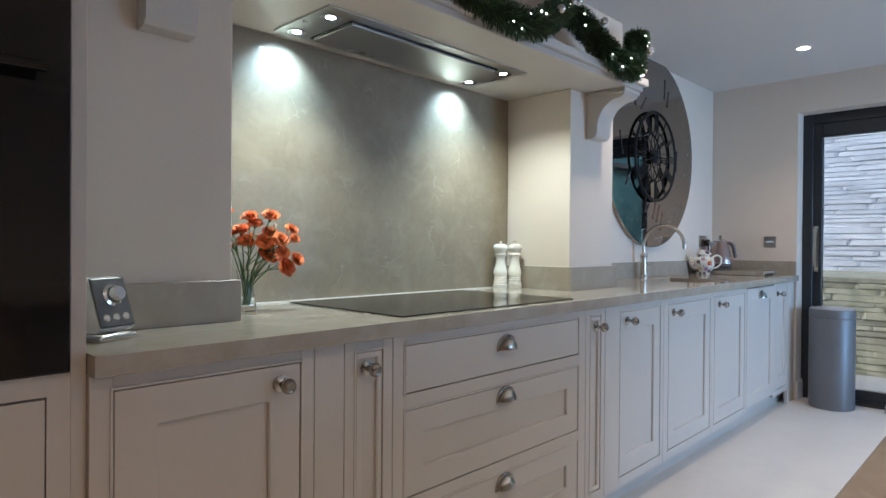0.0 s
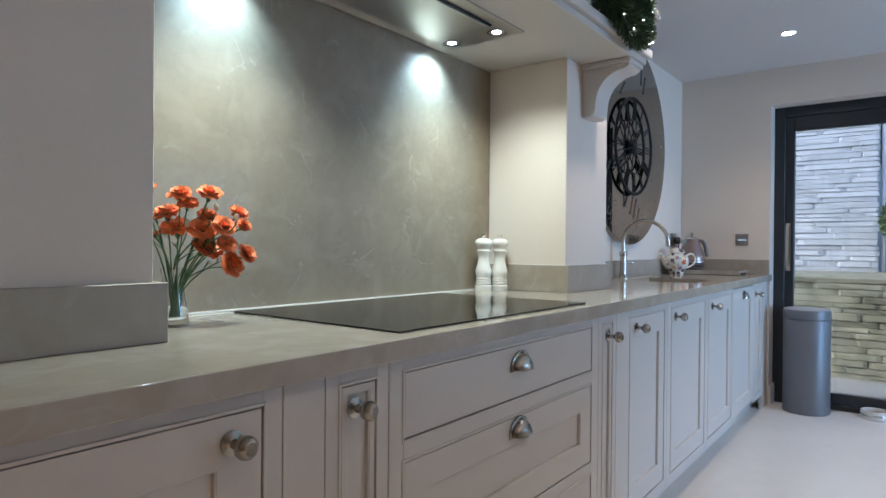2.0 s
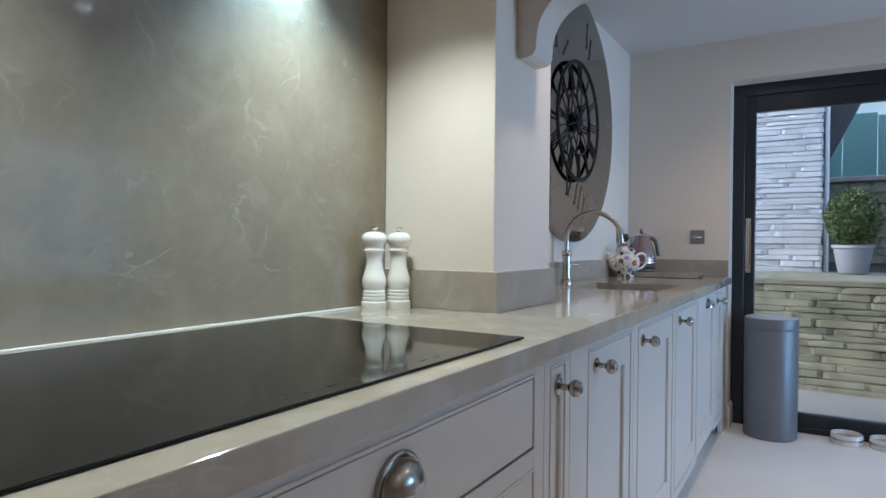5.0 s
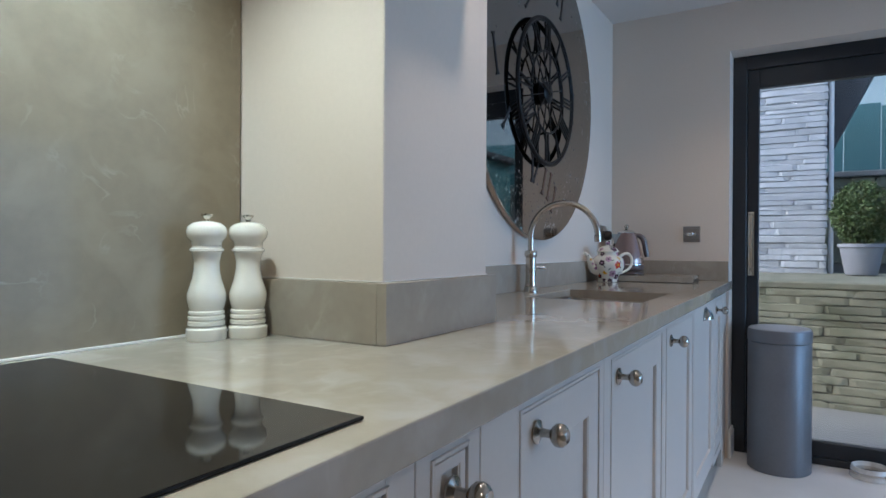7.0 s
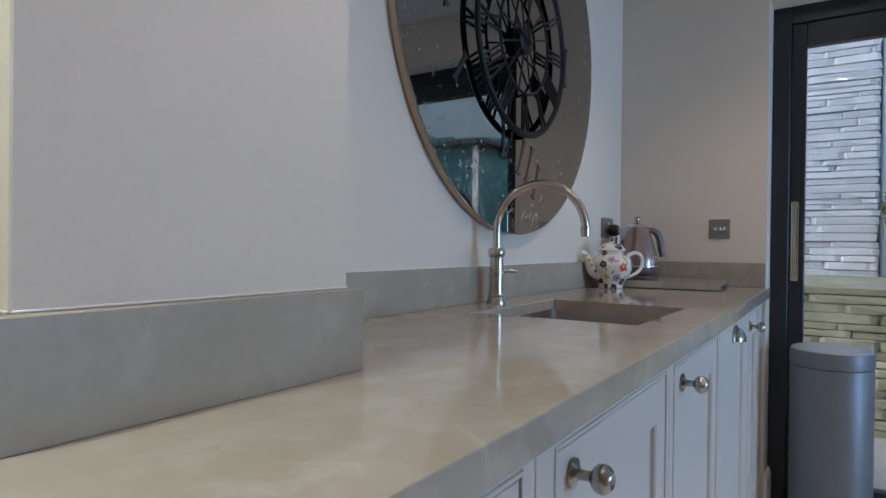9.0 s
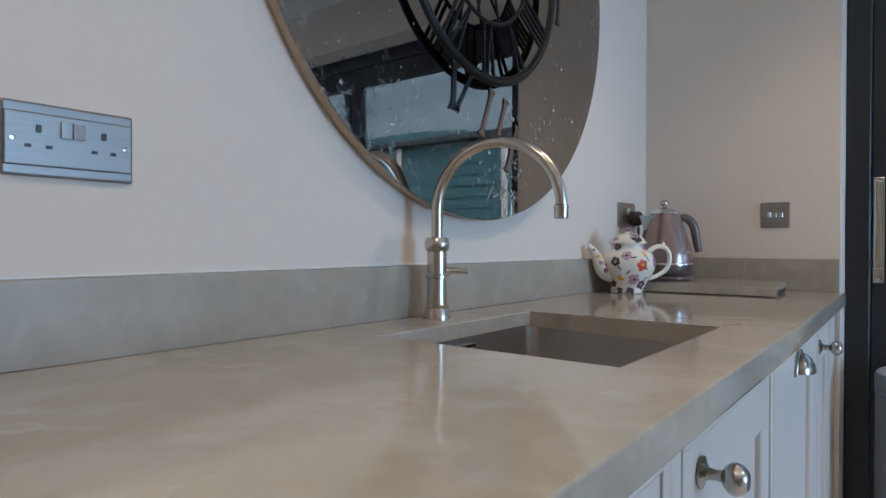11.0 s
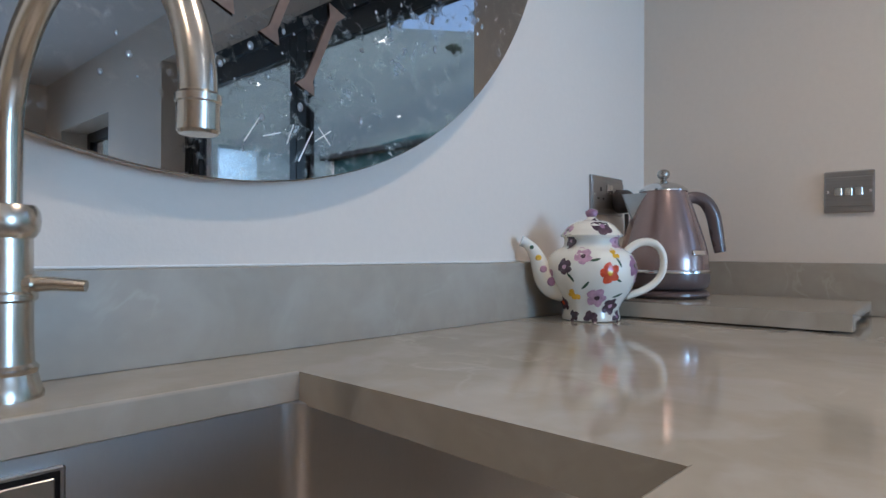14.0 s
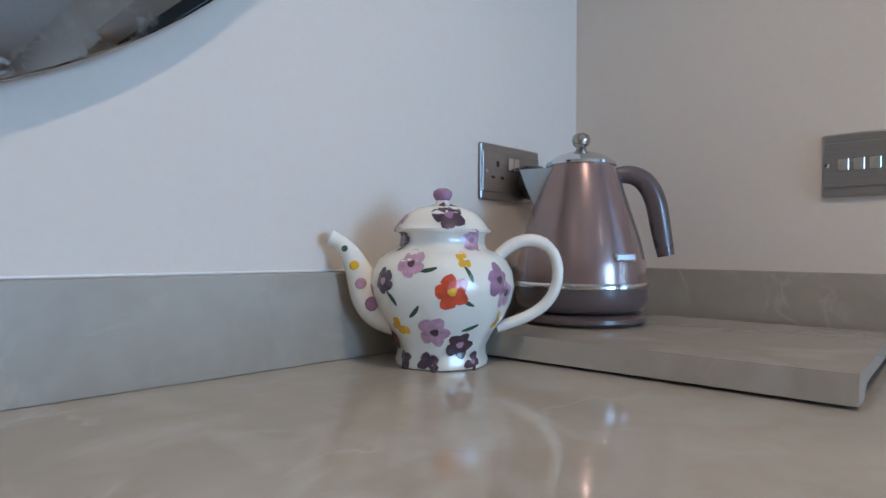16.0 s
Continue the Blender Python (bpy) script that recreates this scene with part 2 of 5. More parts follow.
# ---------- structure ----------
CEIL = 2.365
B = bmesh.new
bm = B(); box(bm, -2.6, -5.3, -0.12, 5.46, 0.15, 0.0)
solid("floor", bm, M_FLOOR, "pale smooth large-format kitchen floor", "floor", "structure")
bm = B(); box(bm, -2.6, -5.3, CEIL, 5.6, 0.15, CEIL + 0.15)
solid("ceiling", bm, M_CEIL, "plain white painted plaster ceiling", "ceiling", "structure")
bm = B()
box(bm, -2.6, 0.0, 0.0, 0.926, 0.15, CEIL); box(bm, 2.555, 0.0, 0.0, 5.2, 0.15, CEIL)
box(bm, 0.926, 0.012, 0.0, 2.555, 0.15, 1.90); box(bm, 0.926, 0.0, 1.90, 2.555, 0.15, CEIL)
solid("wall_north", bm, M_WALL, "warm white painted plaster wall behind the worktop", "wall", "structure")
# end wall with the door opening and a small window further along
bm = B()
box(bm, 5.2, -0.612, 0, 5.5, 0.15, CEIL)
box(bm, 5.2, -2.92, 2.113, 5.5, -0.612, CEIL)
box(bm, 5.2, -3.75, 0, 5.5, -2.92, CEIL)
box(bm, 5.2, -4.75, 0, 5.5, -3.75, 0.95)
box(bm, 5.2, -4.75, 1.95, 5.5, -3.75, CEIL)
box(bm, 5.2, -5.3, 0, 5.5, -4.75, CEIL)
solid("wall_east", bm, M_WALL, "warm white painted plaster end wall with glazed openings", "wall", "structure")
# out of view; its opening is added for the daylight fill
bm = B()
box(bm, -2.6, -5.3, 0, 2.4, -5.15, CEIL); box(bm, 5.0, -5.3, 0, 5.5, -5.15, CEIL)
box(bm, 2.4, -5.3, 0, 5.0, -5.15, 0.4); box(bm, 2.4, -5.3, 2.1, 5.0, -5.15, CEIL)
solid("wall_south", bm, M_WALL, "warm white painted plaster wall, out of view, with an added window", "wall", "structure")
bm = B(); box(bm, -2.75, -5.3, 0, -2.6, 0.15, CEIL)
solid("wall_west", bm, M_WALL, "warm white painted plaster wall", "wall", "structure")

# chimney piers and upper breast
bm = B(); box(bm, 0.504, -0.358, 0.92, 0.926, 0.012, 1.839, 0.002)
solid("wall_pier_1", bm, M_WALL, "warm white plastered pier beside the cooking recess", "wall", "structure")
bm = B(); box(bm, 2.555, -0.358, 0.92, 2.941, 0.012, 1.839, 0.002)
solid("wall_pier_2", bm, M_WALL, "warm white plastered pier beside the cooking recess", "wall", "structure")
bm = B(); box(bm, 0.66, -0.46, 1.900, 2.84, 0.0, 2.185, 0.003)
solid("wall_breast", bm, M_WALL, "warm white plastered overmantel box above the shelf", "wall", "structure")

bm = B(); box(bm, 0.928, 0.0, 0.92, 2.553, 0.012, 1.838)
solid("splashback", bm, M_SPLASH, "polished grey-beige veined stone splashback slab", "splashback")

# skirting on the end wall
bm = B()
box(bm, 5.186, -0.628, 0.0, 5.34, -0.612, 0.125, 0.003); box(bm, 5.188, -0.624, 0.125, 5.34, -0.612, 0.14, 0.003)
solid("baseboard", bm, M_SKIRT, "white satin painted skirting board at the wall end", "skirting", "structure")

# ---------- worktop and upstands ----------
wt = thing("worktop", (2.9, -0.32, 0.88), "polished grey-beige veined quartz worktop over cabinets", "worktop")
SX0, SX1, SY0, SY1 = 3.634, 4.103, -0.534, -0.145
bm = B()
z0, z1, yf = 0.891, 0.92, -0.662
box(bm, 0.504, yf, z0, SX0, 0.0, z1); box(bm, SX1, yf, z0, 5.2, 0.0, z1)
box(bm, SX0, yf, z0, SX1, SY0, z1); box(bm, SX0, SY1, z0, SX1, 0.0, z1)
bmesh.ops.remove_doubles(bm, verts=bm.verts, dist=0.0005)
bm.normal_update()
inner = [f for f in bm.faces if abs(abs(f.normal.x) - 1) < 0.01 and any(abs(f.calc_center_median().x - s) < 0.001 for s in (SX0, SX1)) and not (SY0 < f.calc_center_median().y < SY1)]
bmesh.ops.delete(bm, geom=inner, context='FACES')
edge = [e for e in bm.edges if all(abs(v.co.y - yf) < 1e-4 for v in e.verts) and abs(e.verts[0].co.z - e.verts[1].co.z) < 1e-4]
edge += [e for e in bm.edges if all(abs(v.co.z - z1) < 1e-4 and SX0 - 1e-3 < v.co.x < SX1 + 1e-3 and SY0 - 1e-3 < v.co.y < SY1 + 1e-3 for v in e.verts)]
bmesh.ops.bevel(bm, geom=edge, offset=0.0025, segments=2, profile=0.5, affect='EDGES')
for v in bm.verts:
    if v.co.y < -0.60:
        v.co.y += -0.022 + 0.0121 * (v.co.x - 0.5)
        if v.co.z < 0.90:
            v.co.z -= 0.012
part("slab", bm, M_STONE, wt)
for nm, dims in (("upstand", (2.941, -0.02, 0.92, 5.2, 0.0, 1.022)), ("upstand", (5.18, -0.612, 0.92, 5.2, -0.02, 1.022)),
                 ("upstand", (2.537, -0.378, 0.92, 2.953, -0.358, 1.0265)), ("upstand", (2.537, -0.358, 0.92, 2.555, 0.0, 1.0265)),
                 ("upstand", (2.941, -0.358, 0.92, 2.953, -0.02, 1.022)),
                 ("upstand", (0.53, -0.378, 0.92, 0.944, -0.358, 1.028)), ("upstand", (0.926, -0.358, 0.92, 0.944, 0.0, 1.028))):
    bm = B(); box(bm, *dims, 0.0012)
    part(nm, bm, M_HONED_SHADE, wt)

for dims in ((0.944, -0.004, 0.9202, 2.537, -0.0002, 0.925), (2.953, -0.003, 1.0222, 5.2, -0.0002, 1.025), (2.556, -0.361, 1.0267, 2.94, -0.3582, 1.0292), (2.5520, -0.358, 1.0267, 2.5548, -0.001, 1.0292)):
    bm = B(); box(bm, *dims, 0.0008); part("sealant_bead", bm, M_SKIRT, wt, "thin white sealant bead")

# ---------- cabinets ----------
FY = -0.637


def knob(parent, x, z, y=FY):
    m = Matrix.Translation((x, y, z)) @ Matrix.Rotation(radians(90), 4, 'X')
    bm = B()
    lathe(bm, [(0.0, 0.0), (0.0175, 0.0), (0.019, 0.002), (0.0185, 0.004), (0.0125, 0.006), (0.0075, 0.009), (0.0062, 0.017), (0.0070, 0.024), (0.0125, 0.0275),
               (0.0172, 0.033), (0.0182, 0.039), (0.0168, 0.045), (0.0120, 0.050), (0.0100, 0.0512), (0.0085, 0.0508), (0.0, 0.0512)], seg=28, m=m)
    return part("knob", bm, M_PEWTER, parent, "polished pewter knob", smooth=40)


def cup_handle(parent, x, z, y=FY):
    bm = B()
    n, k = 18, 8
    rows = []
    for j in range(k + 1):
        e = j / k * math.pi / 2
        row = []
        for i in range(n + 1):
            a = math.pi * i / n
            rx, rz, ry = 0.043, 0.040, 0.030
            row.append(bm.verts.new((x + rx * math.cos(a) * math.cos(e), y - 0.004 - ry * math.sin(e), z - 0.014 + rz * math.sin(a) * math.cos(e))))
        rows.append(row)
    for a, b2 in zip(rows, rows[1:]):
        for i in range(n):
            bm.faces.new((a[i], a[i + 1], b2[i + 1], b2[i]))
    bmesh.ops.remove_doubles(bm, verts=bm.verts, dist=0.0002)
    bmesh.ops.solidify(bm, geom=list(bm.faces), thickness=0.0025)
    rim = [(x + 0.0465 * math.cos(math.pi * i / 20), y - 0.003, z - 0.014 + 0.0435 * math.sin(math.pi * i / 20)) for i in range(21)]
    tube(bm, rim, 0.0042, 8)
    box(bm, x - 0.05, y - 0.004, z - 0.019, x + 0.05, y, z - 0.012, 0.001)
    return part("cup_handle", bm, M_PEWTER, parent, "polished pewter cup handle", smooth=45)


def ring_panel(bm, x0, x1, z0, z1, stile, rail, t):
    """One joined front: a flat frame round a panel set back, with a small bead at the step."""
    def loop(ix, iz, y):
        return [bm.verts.new((a, y, c)) for a, c in ((x0 + ix, z0 + iz), (x1 - ix, z0 + iz), (x1 - ix, z1 - iz), (x0 + ix, z1 - iz))]
    loops = [loop(0, 0, FY + t), loop(0, 0, FY + 0.001), loop(0.001, 0.001, FY), loop(stile - 0.003, rail - 0.003, FY), loop(stile - 0.002, rail - 0.002, FY + 0.0015),
             loop(stile, rail, FY + 0.002), loop(stile + 0.0005, rail + 0.0005, FY + 0.0095)]
    bm.faces.new(loops[0])
    for a, c in zip(loops, loops[1:]):
        for i in range(4):
            bm.faces.new((a[i], a[(i + 1) % 4], c[(i + 1) % 4], c[i]))
    bm.faces.new(loops[-1])


def shaker(parent, name, x0, x1, z0, z1, stile=0.075, rail=0.08, slab=False):
    """An inset door or drawer front with a recessed panel."""
    bm = B()
    g, t = 0.0026, 0.020
    x0, x1, z0, z1 = x0 + g, x1 - g, z0 + g, z1 - g
    if slab:
        box(bm, x0, FY, z0, x1, FY + t, z1, 0.0012)
    else:
        ring_panel(bm, x0, x1, z0, z1, stile, rail, t)
    return part(name, bm, M_CAB, parent)


def unit(x0, x1, fronts, label, z0=0.105, z1=0.878, low=0.0):
    """A base unit: face frame with beaded openings and a dark carcass; fronts are (x0, x1, z0, z1)."""
    e = thing("base_cabinet", ((x0 + x1) / 2, -0.3, 0), label, "kitchen cabinet", "base cabinets under the worktop")
    bm = B()
    j = 0.0008
    fx0, fx1 = min(f[0] for f in fronts), max(f[1] for f in fronts)
    t = 0.022
    box(bm, x0 + j, FY, z0, fx0, FY + t, z1, 0.001); box(bm, fx1, FY, z0, x1 - j, FY + t, z1, 0.001)
    edges = sorted(((f[2], f[3]) for f in fronts))
    lo = z0
    for a, c in edges:
        box(bm, fx0, FY + 0.0002, lo, fx1, FY + t, a)
        lo = c
    box(bm, fx0, FY + 0.0002, lo, fx1, FY + t, z1)
    part("face_frame", bm, M_CAB, e)
    for a, c, d, f in fronts:
        bm = B()
        w = 0.006
        box(bm, a - w, FY - 0.0025, d - w, a, FY + 0.004, f + w, 0.001); box(bm, c, FY - 0.0025, d - w, c + w, FY + 0.004, f + w, 0.001)
        box(bm, a, FY - 0.0025, f, c, FY + 0.004, f + w, 0.001); box(bm, a, FY - 0.0025, d - w, c, FY + 0.004, d, 0.001)
        part("bead", bm, M_CAB, e)
    bm = B(); box(bm, x0 + 0.004, FY + 0.024, z0, x1 - 0.004, -0.08, low or z1 - 0.002)
    bmesh.ops.delete(bm, geom=[f for f in bm.faces if f.normal.z > 0.9], context='FACES_ONLY')
    part("carcass", bm, M_CABIN, e)
    return e


ZT, ZB = 0.846, 0.147
u = unit(0.5035, 0.994, [(0.545, 0.956, ZB, ZT)], "greige painted in-frame base cabinet with one shaker door")
d = shaker(u, "door", 0.545, 0.956, ZB, ZT, 0.080, 0.078); knob(d, 0.899, 0.803)
bm = B(); box(bm, 0.995, FY, 0.105, 1.083, FY + 0.022, 0.878, 0.001)
solid("filler_panel", bm, M_CAB, "plain greige painted filler panel between cabinets", "cabinet panel")
for xa, xb, ka in ((1.084, 1.246, 1.152), (2.248, 2.398, 2.323)):
    u = unit(xa, xb, [(xa + 0.036, xb - 0.036, ZB, ZT)], "narrow greige painted pull-out cabinet beside the drawers")
    d = shaker(u, "door", xa + 0.036, xb - 0.036, ZB, ZT, 0.016, 0.016); knob(d, ka, 0.804)
u = unit(1.2465, 2.2475, [(1.291, 2.193, 0.710, ZT), (1.291, 2.193, 0.420, 0.665), (1.291, 2.193, ZB, 0.377)], "greige painted in-frame cabinet with three wide drawers")
d = shaker(u, "drawer", 1.291, 2.193, 0.710, ZT, slab=True); cup_handle(d, 1.744, 0.799)
d = shaker(u, "drawer", 1.291, 2.193, 0.420, 0.665, 0.076, 0.072); cup_handle(d, 1.742, 0.630)
d = shaker(u, "drawer", 1.291, 2.193, ZB, 0.377, 0.076, 0.072); cup_handle(d, 1.740, 0.343)
for xa, xb, da, db, k in ((2.399, 2.952, 2.528, 2.915, 2.585), (2.953, 3.565, 3.010, 3.535, 3.060), (3.566, 4.133, 3.605, 4.095, 3.670), (4.688, 5.035, 4.735, 5.000, 4.765)):
    u = unit(xa, xb, [(da, db, ZB, ZT)], "greige painted in-frame base cabinet with one shaker door", low=0.68 if xa == 3.566 else 0.0)
    d = shaker(u, "door", da, db, ZB, ZT, 0.064, 0.078); knob(d, k, 0.806)
e = thing("dishwasher_cabinet", (4.335, -0.3, 0), "greige painted integrated appliance front with a cup handle", "kitchen cabinet", "base cabinets under the worktop")
d = shaker(e, "door", 4.137, 4.686, 0.125, 0.868, 0.070, 0.080); cup_handle(d, 4.41, 0.815)
bm = B(); box(bm, 4.150, FY + 0.022, 0.11, 4.680, -0.08, 0.876); part("carcass", bm, M_CABIN, e)
bm = B(); box(bm, 5.036, FY + 0.002, 0.0, 5.185, FY + 0.024, 0.878, 0.001)
solid("filler_panel", bm, M_CAB, "plain greige painted end panel against the wall", "cabinet panel")
bm = B(); box(bm, 0.506, -0.562, 0.0, 5.185, -0.544, 0.104)
solid("plinth", bm, M_CAB, "recessed greige plinth board under the cabinets", "plinth")

# the run of cabinets stands a little off square to the back wall
RUN = Matrix.Translation((1.7, FY, 0)) @ Matrix.Rotation(0.010, 4, 'Z') @ Matrix.Translation((-1.7, -FY, 0))
for ob in list(scene.collection.all_objects):
    if ob.parent is None and ob.name.split(".")[0] in ("base_cabinet", "dishwasher_cabinet", "filler_panel", "plinth"):
        ob.matrix_basis = RUN @ ob.matrix_basis

# tall oven housing
e = thing("oven_tower", (0.17, -0.3, 0), "tall greige painted housing with a built-in black glass oven", "kitchen cabinet")
bm = B()
box(bm, -0.163, -0.637, 0.105, -0.113, -0.615, 2.22, 0.001); box(bm, 0.477, -0.637, 0.105, 0.503, -0.615, 2.22, 0.001)
box(bm, -0.113, -0.6368, 0.85, 0.477, -0.615, 0.888); box(bm, -0.113, -0.6368, 1.68, 0.477, -0.615, 1.72); box(bm, -0.113, -0.6368, 0.105, 0.477, -0.615, 0.135); box(bm, -0.113, -0.6368, 2.18, 0.477, -0.615, 2.22)
box(bm, 0.44, -0.6368, 0.135, 0.477, -0.615, 0.85)
part("face_frame", bm, M_CAB, e)
bm = B(); box(bm, -0.163, -0.614, 0, 0.503, 0, 2.22); part("body", bm, M_CAB, e)
d = shaker(e, "door", -0.113, 0.440, 0.135, 0.848, 0.075, 0.08)
d = shaker(e, "door", -0.113, 0.477, 1.72, 2.18, 0.075, 0.08)
bm = B(); box(bm, -0.11, -0.649, 0.89, 0.474, -0.617, 1.677, 0.003, 2); oven = part("oven_front", bm, M_OVEN, e, "black glass oven front")
bm = B(); tube(bm, [(-0.063, -0.687, 1.42), (0.427, -0.687, 1.42)], 0.009); tube(bm, [(-0.033, -0.647, 1.42), (-0.033, -0.687, 1.42)], 0.006); tube(bm, [(0.397, -0.647, 1.42), (0.397, -0.687, 1.42)], 0.006)
part("oven_handle", bm, M_OVEN, oven, "dark bar handle", smooth=40)

# ---------- hob, extractor, shelf ----------
e = thing("induction_hob", (1.91, -0.31, 0.92), "flush black glass induction hob on the worktop", "hob")
bm = B(); box(bm, 1.298, -0.620, 0.9203, 2.176, -0.042, 0.9245, 0.0018, 2); part("glass", bm, M_HOB, e)
M_MARK = mat("hob_marking", (0.03, 0.03, 0.03), 0.3, var=0.02)
for k in range(9):
    bm = B(); box(bm, 1.58 + k * 0.04, -0.594, 0.9247, 1.595 + k * 0.04, -0.592, 0.925); part("touch_control", bm, M_MARK, e, "printed grey touch mark")

e = thing("mantel_shelf", (1.745, -0.3, 1.84), "cream painted mantel shelf over the cooking recess", "shelf")
bm = B()
box(bm, 0.635, -0.585, 1.864, 2.86, 0.0, 1.899, 0.006, 2)
part("board", bm, M_CAB, e)
bm = B()
box(bm, 0.655, -0.566, 1.8395, 2.84, 0.0, 1.8645, 0.003)
part("underside", bm, M_CAB, e)


def corbel(x0, x1):
    c = thing("corbel", ((x0 + x1) / 2, -0.36, 1.65), "cream painted carved corbel under the mantel shelf", "corbel", "corbels under the shelf")
    out = [(-0.359, 1.838), (-0.552, 1.838), (-0.552, 1.810), (-0.540, 1.803)]
    out += [(-0.533 + 0.118 * math.sin(radians(a)), 1.798 - 0.125 * (1 - math.cos(radians(a)))) for a in range(0, 91, 9)]
    out += [(-0.413, 1.645), (-0.404, 1.632), (-0.390, 1.627), (-0.359, 1.627)]
    bm = B(); prism(bm, out, "x", x0, x1)
    bm.normal_update()
    bmesh.ops.triangulate(bm, faces=[f for f in bm.faces if len(f.verts) > 4], ngon_method='EAR_CLIP')
    part("bracket", bm, M_CAB, c, smooth=35)
    bm = B(); box(bm, x0 - 0.012, -0.560, 1.818, x1 + 0.012, -0.359, 1.8385, 0.004); part("cap", bm, M_CAB, c)
    return c


corbel(0.686, 0.808); corbel(2.690, 2.812)

e = thing("extractor_hood", (1.71, -0.22, 1.83), "built-in brushed steel extractor panel with four lit spotlights", "extractor")
bm = B(); box(bm, 1.222, -0.372, 1.833, 2.202, -0.058, 1.839, 0.001); part("plate", bm, M_STEEL, e)
bm = B(); box(bm, 1.342, -0.324, 1.8295, 2.074, -0.092, 1.8328); part("gap", bm, M_HOB, e, "dark shadow gap")
bm = B(); box(bm, 1.350, -0.316, 1.823, 2.066, -0.100, 1.8293, 0.001); part("suction_panel", bm, M_STEEL, e)
for hx in (1.279, 2.140):
    for hy in (-0.108, -0.298):
        bm = B(); lathe(bm, [(0.026, 0.0), (0.032, -0.001), (0.033, -0.003), (0.027, -0.004), (0.017, -0.001)], (hx, hy, 1.8328), 28); r = part("bezel", bm, M_CHROME, e, "round chrome bezel", smooth=40)
        bm = B(); lathe(bm, [(0.0, -0.0015), (0.015, -0.0015), (0.016, 0.0)], (hx, hy, 1.8325), 24); part("lens", bm, M_LEDC, r, "lit spotlight lens")

# ceiling downlights
first = None
for lx, ly in CEIL_SPOTS:
    if first is None:
        first = thing("downlight", (lx, ly, CEIL), "small white recessed ceiling downlight, switched on", "downlight", "ceiling downlights")
        bm = B(); lathe(bm, [(0.030, 0.002), (0.044, 0.0), (0.045, -0.003), (0.040, -0.006), (0.032, -0.004), (0.029, 0.001)], (lx, ly, CEIL - 0.001), 32); r = part("bezel", bm, M_SKIRT, first, smooth=40)
        bm = B(); lathe(bm, [(0.0, 0.0), (0.030, 0.0), (0.030, 0.002)], (lx, ly, CEIL - 0.003), 24); part("lens", bm, M_LED, r, "lit lens")
    else:
        copy_thing(first, Matrix.Translation((lx, ly, CEIL)))

# ---------- sliding door, small window ----------
M_PANE = mat("window_glass", (0.98, 0.99, 0.99), 0.0, var=0.0, rvar=0.0, trans=1.0, ior=1.45)
d1 = thing("door_1", (5.41, -1.76, 0), "anthracite framed glazed sliding door onto a terrace", "door", "", "structure")
XF0, XF1 = 5.335, 5.405
bm = B()
box(bm, XF0, -0.680, 0, XF1, -0.613, 2.112, 0.003); box(bm, XF0, -2.918, 0, XF1, -2.845, 2.112, 0.003)
box(bm, XF0, -2.845, 2.04, XF1, -0.68, 2.112, 0.003); box(bm, XF0, -2.845, 0, XF1, -0.68, 0.035, 0.002)
part("frame", bm, M_FRAME, d1)
for k, (a, c) in enumerate(((-1.80, -0.682), (-2.843, -1.802))):
    xs = 5.35
    bm = B()
    box(bm, xs, c - 0.056, 0.036, xs + 0.05, c, 2.04, 0.003); box(bm, xs, a, 0.036, xs + 0.05, a + 0.075, 2.04, 0.003)
    box(bm, xs, a + 0.075, 1.940, xs + 0.05, c - 0.056, 2.04, 0.003); box(bm, xs, a + 0.075, 0.036, xs + 0.05, c - 0.056, 0.11, 0.003)
    s = part("sash", bm, M_FRAME, d1)
    bm = B(); box(bm, xs + 0.02, a + 0.07, 0.12, xs + 0.026, c - 0.05, 1.945)
    p = part("pane", bm, M_PANE, s, "clear glass pane"); p.visible_shadow = False
    if k == 0:
        bm = B(); box(bm, xs - 0.006, c - 0.036, 0.945, xs, c - 0.004, 1.285, 0.004, 2); box(bm, xs - 0.045, c - 0.031, 0.99, xs - 0.036, c - 0.009, 1.27, 0.004, 2)
        box(bm, xs - 0.038, c - 0.027, 1.0, xs - 0.004, c - 0.013, 1.02, 0.002); box(bm, xs - 0.038, c - 0.027, 1.24, xs - 0.004, c - 0.013, 1.26, 0.002)
        lathe(bm, [(0.0, 0.0), (0.009, 0.0), (0.009, 0.004), (0.0, 0.005)], seg=16, m=Matrix.Translation((xs - 0.006, c - 0.02, 0.962)) @ Matrix.Rotation(radians(-90), 4, 'Y'))
        part("handle", bm, M_NICKEL, s, "satin steel pull handle")
w1 = thing("window_1", (5.4, -4.25, 0.95), "black framed window in the end wall", "window", "", "structure")
bm = B()
box(bm, 5.38, -4.75, 0.95, 5.44, -4.68, 1.95); box(bm, 5.38, -3.82, 0.95, 5.44, -3.75, 1.95); box(bm, 5.38, -4.68, 1.88, 5.44, -3.82, 1.95); box(bm, 5.38, -4.68, 0.95, 5.44, -3.82, 1.02)
part("window_frame", bm, M_FRAME, w1)
bm = B(); box(bm, 5.405, -4.69, 1.01, 5.411, -3.81, 1.89); p = part("pane", bm, M_PANE, w1); p.visible_shadow = False
# unseen window, added to house the daylight fill lamp
w2 = thing("window_2", (3.7, -5.22, 0.4), "wide dark framed window added out of view for daylight", "window", "", "structure")
bm = B()
for a in (2.4, 3.67, 4.94):
    box(bm, a, -5.25, 0.4, a + 0.06, -5.19, 2.1)
box(bm, 2.46, -5.249, 0.4, 4.94, -5.191, 0.46); box(bm, 2.46, -5.249, 2.04, 4.94, -5.191, 2.1)
part("window_frame", bm, M_FRAME, w2)
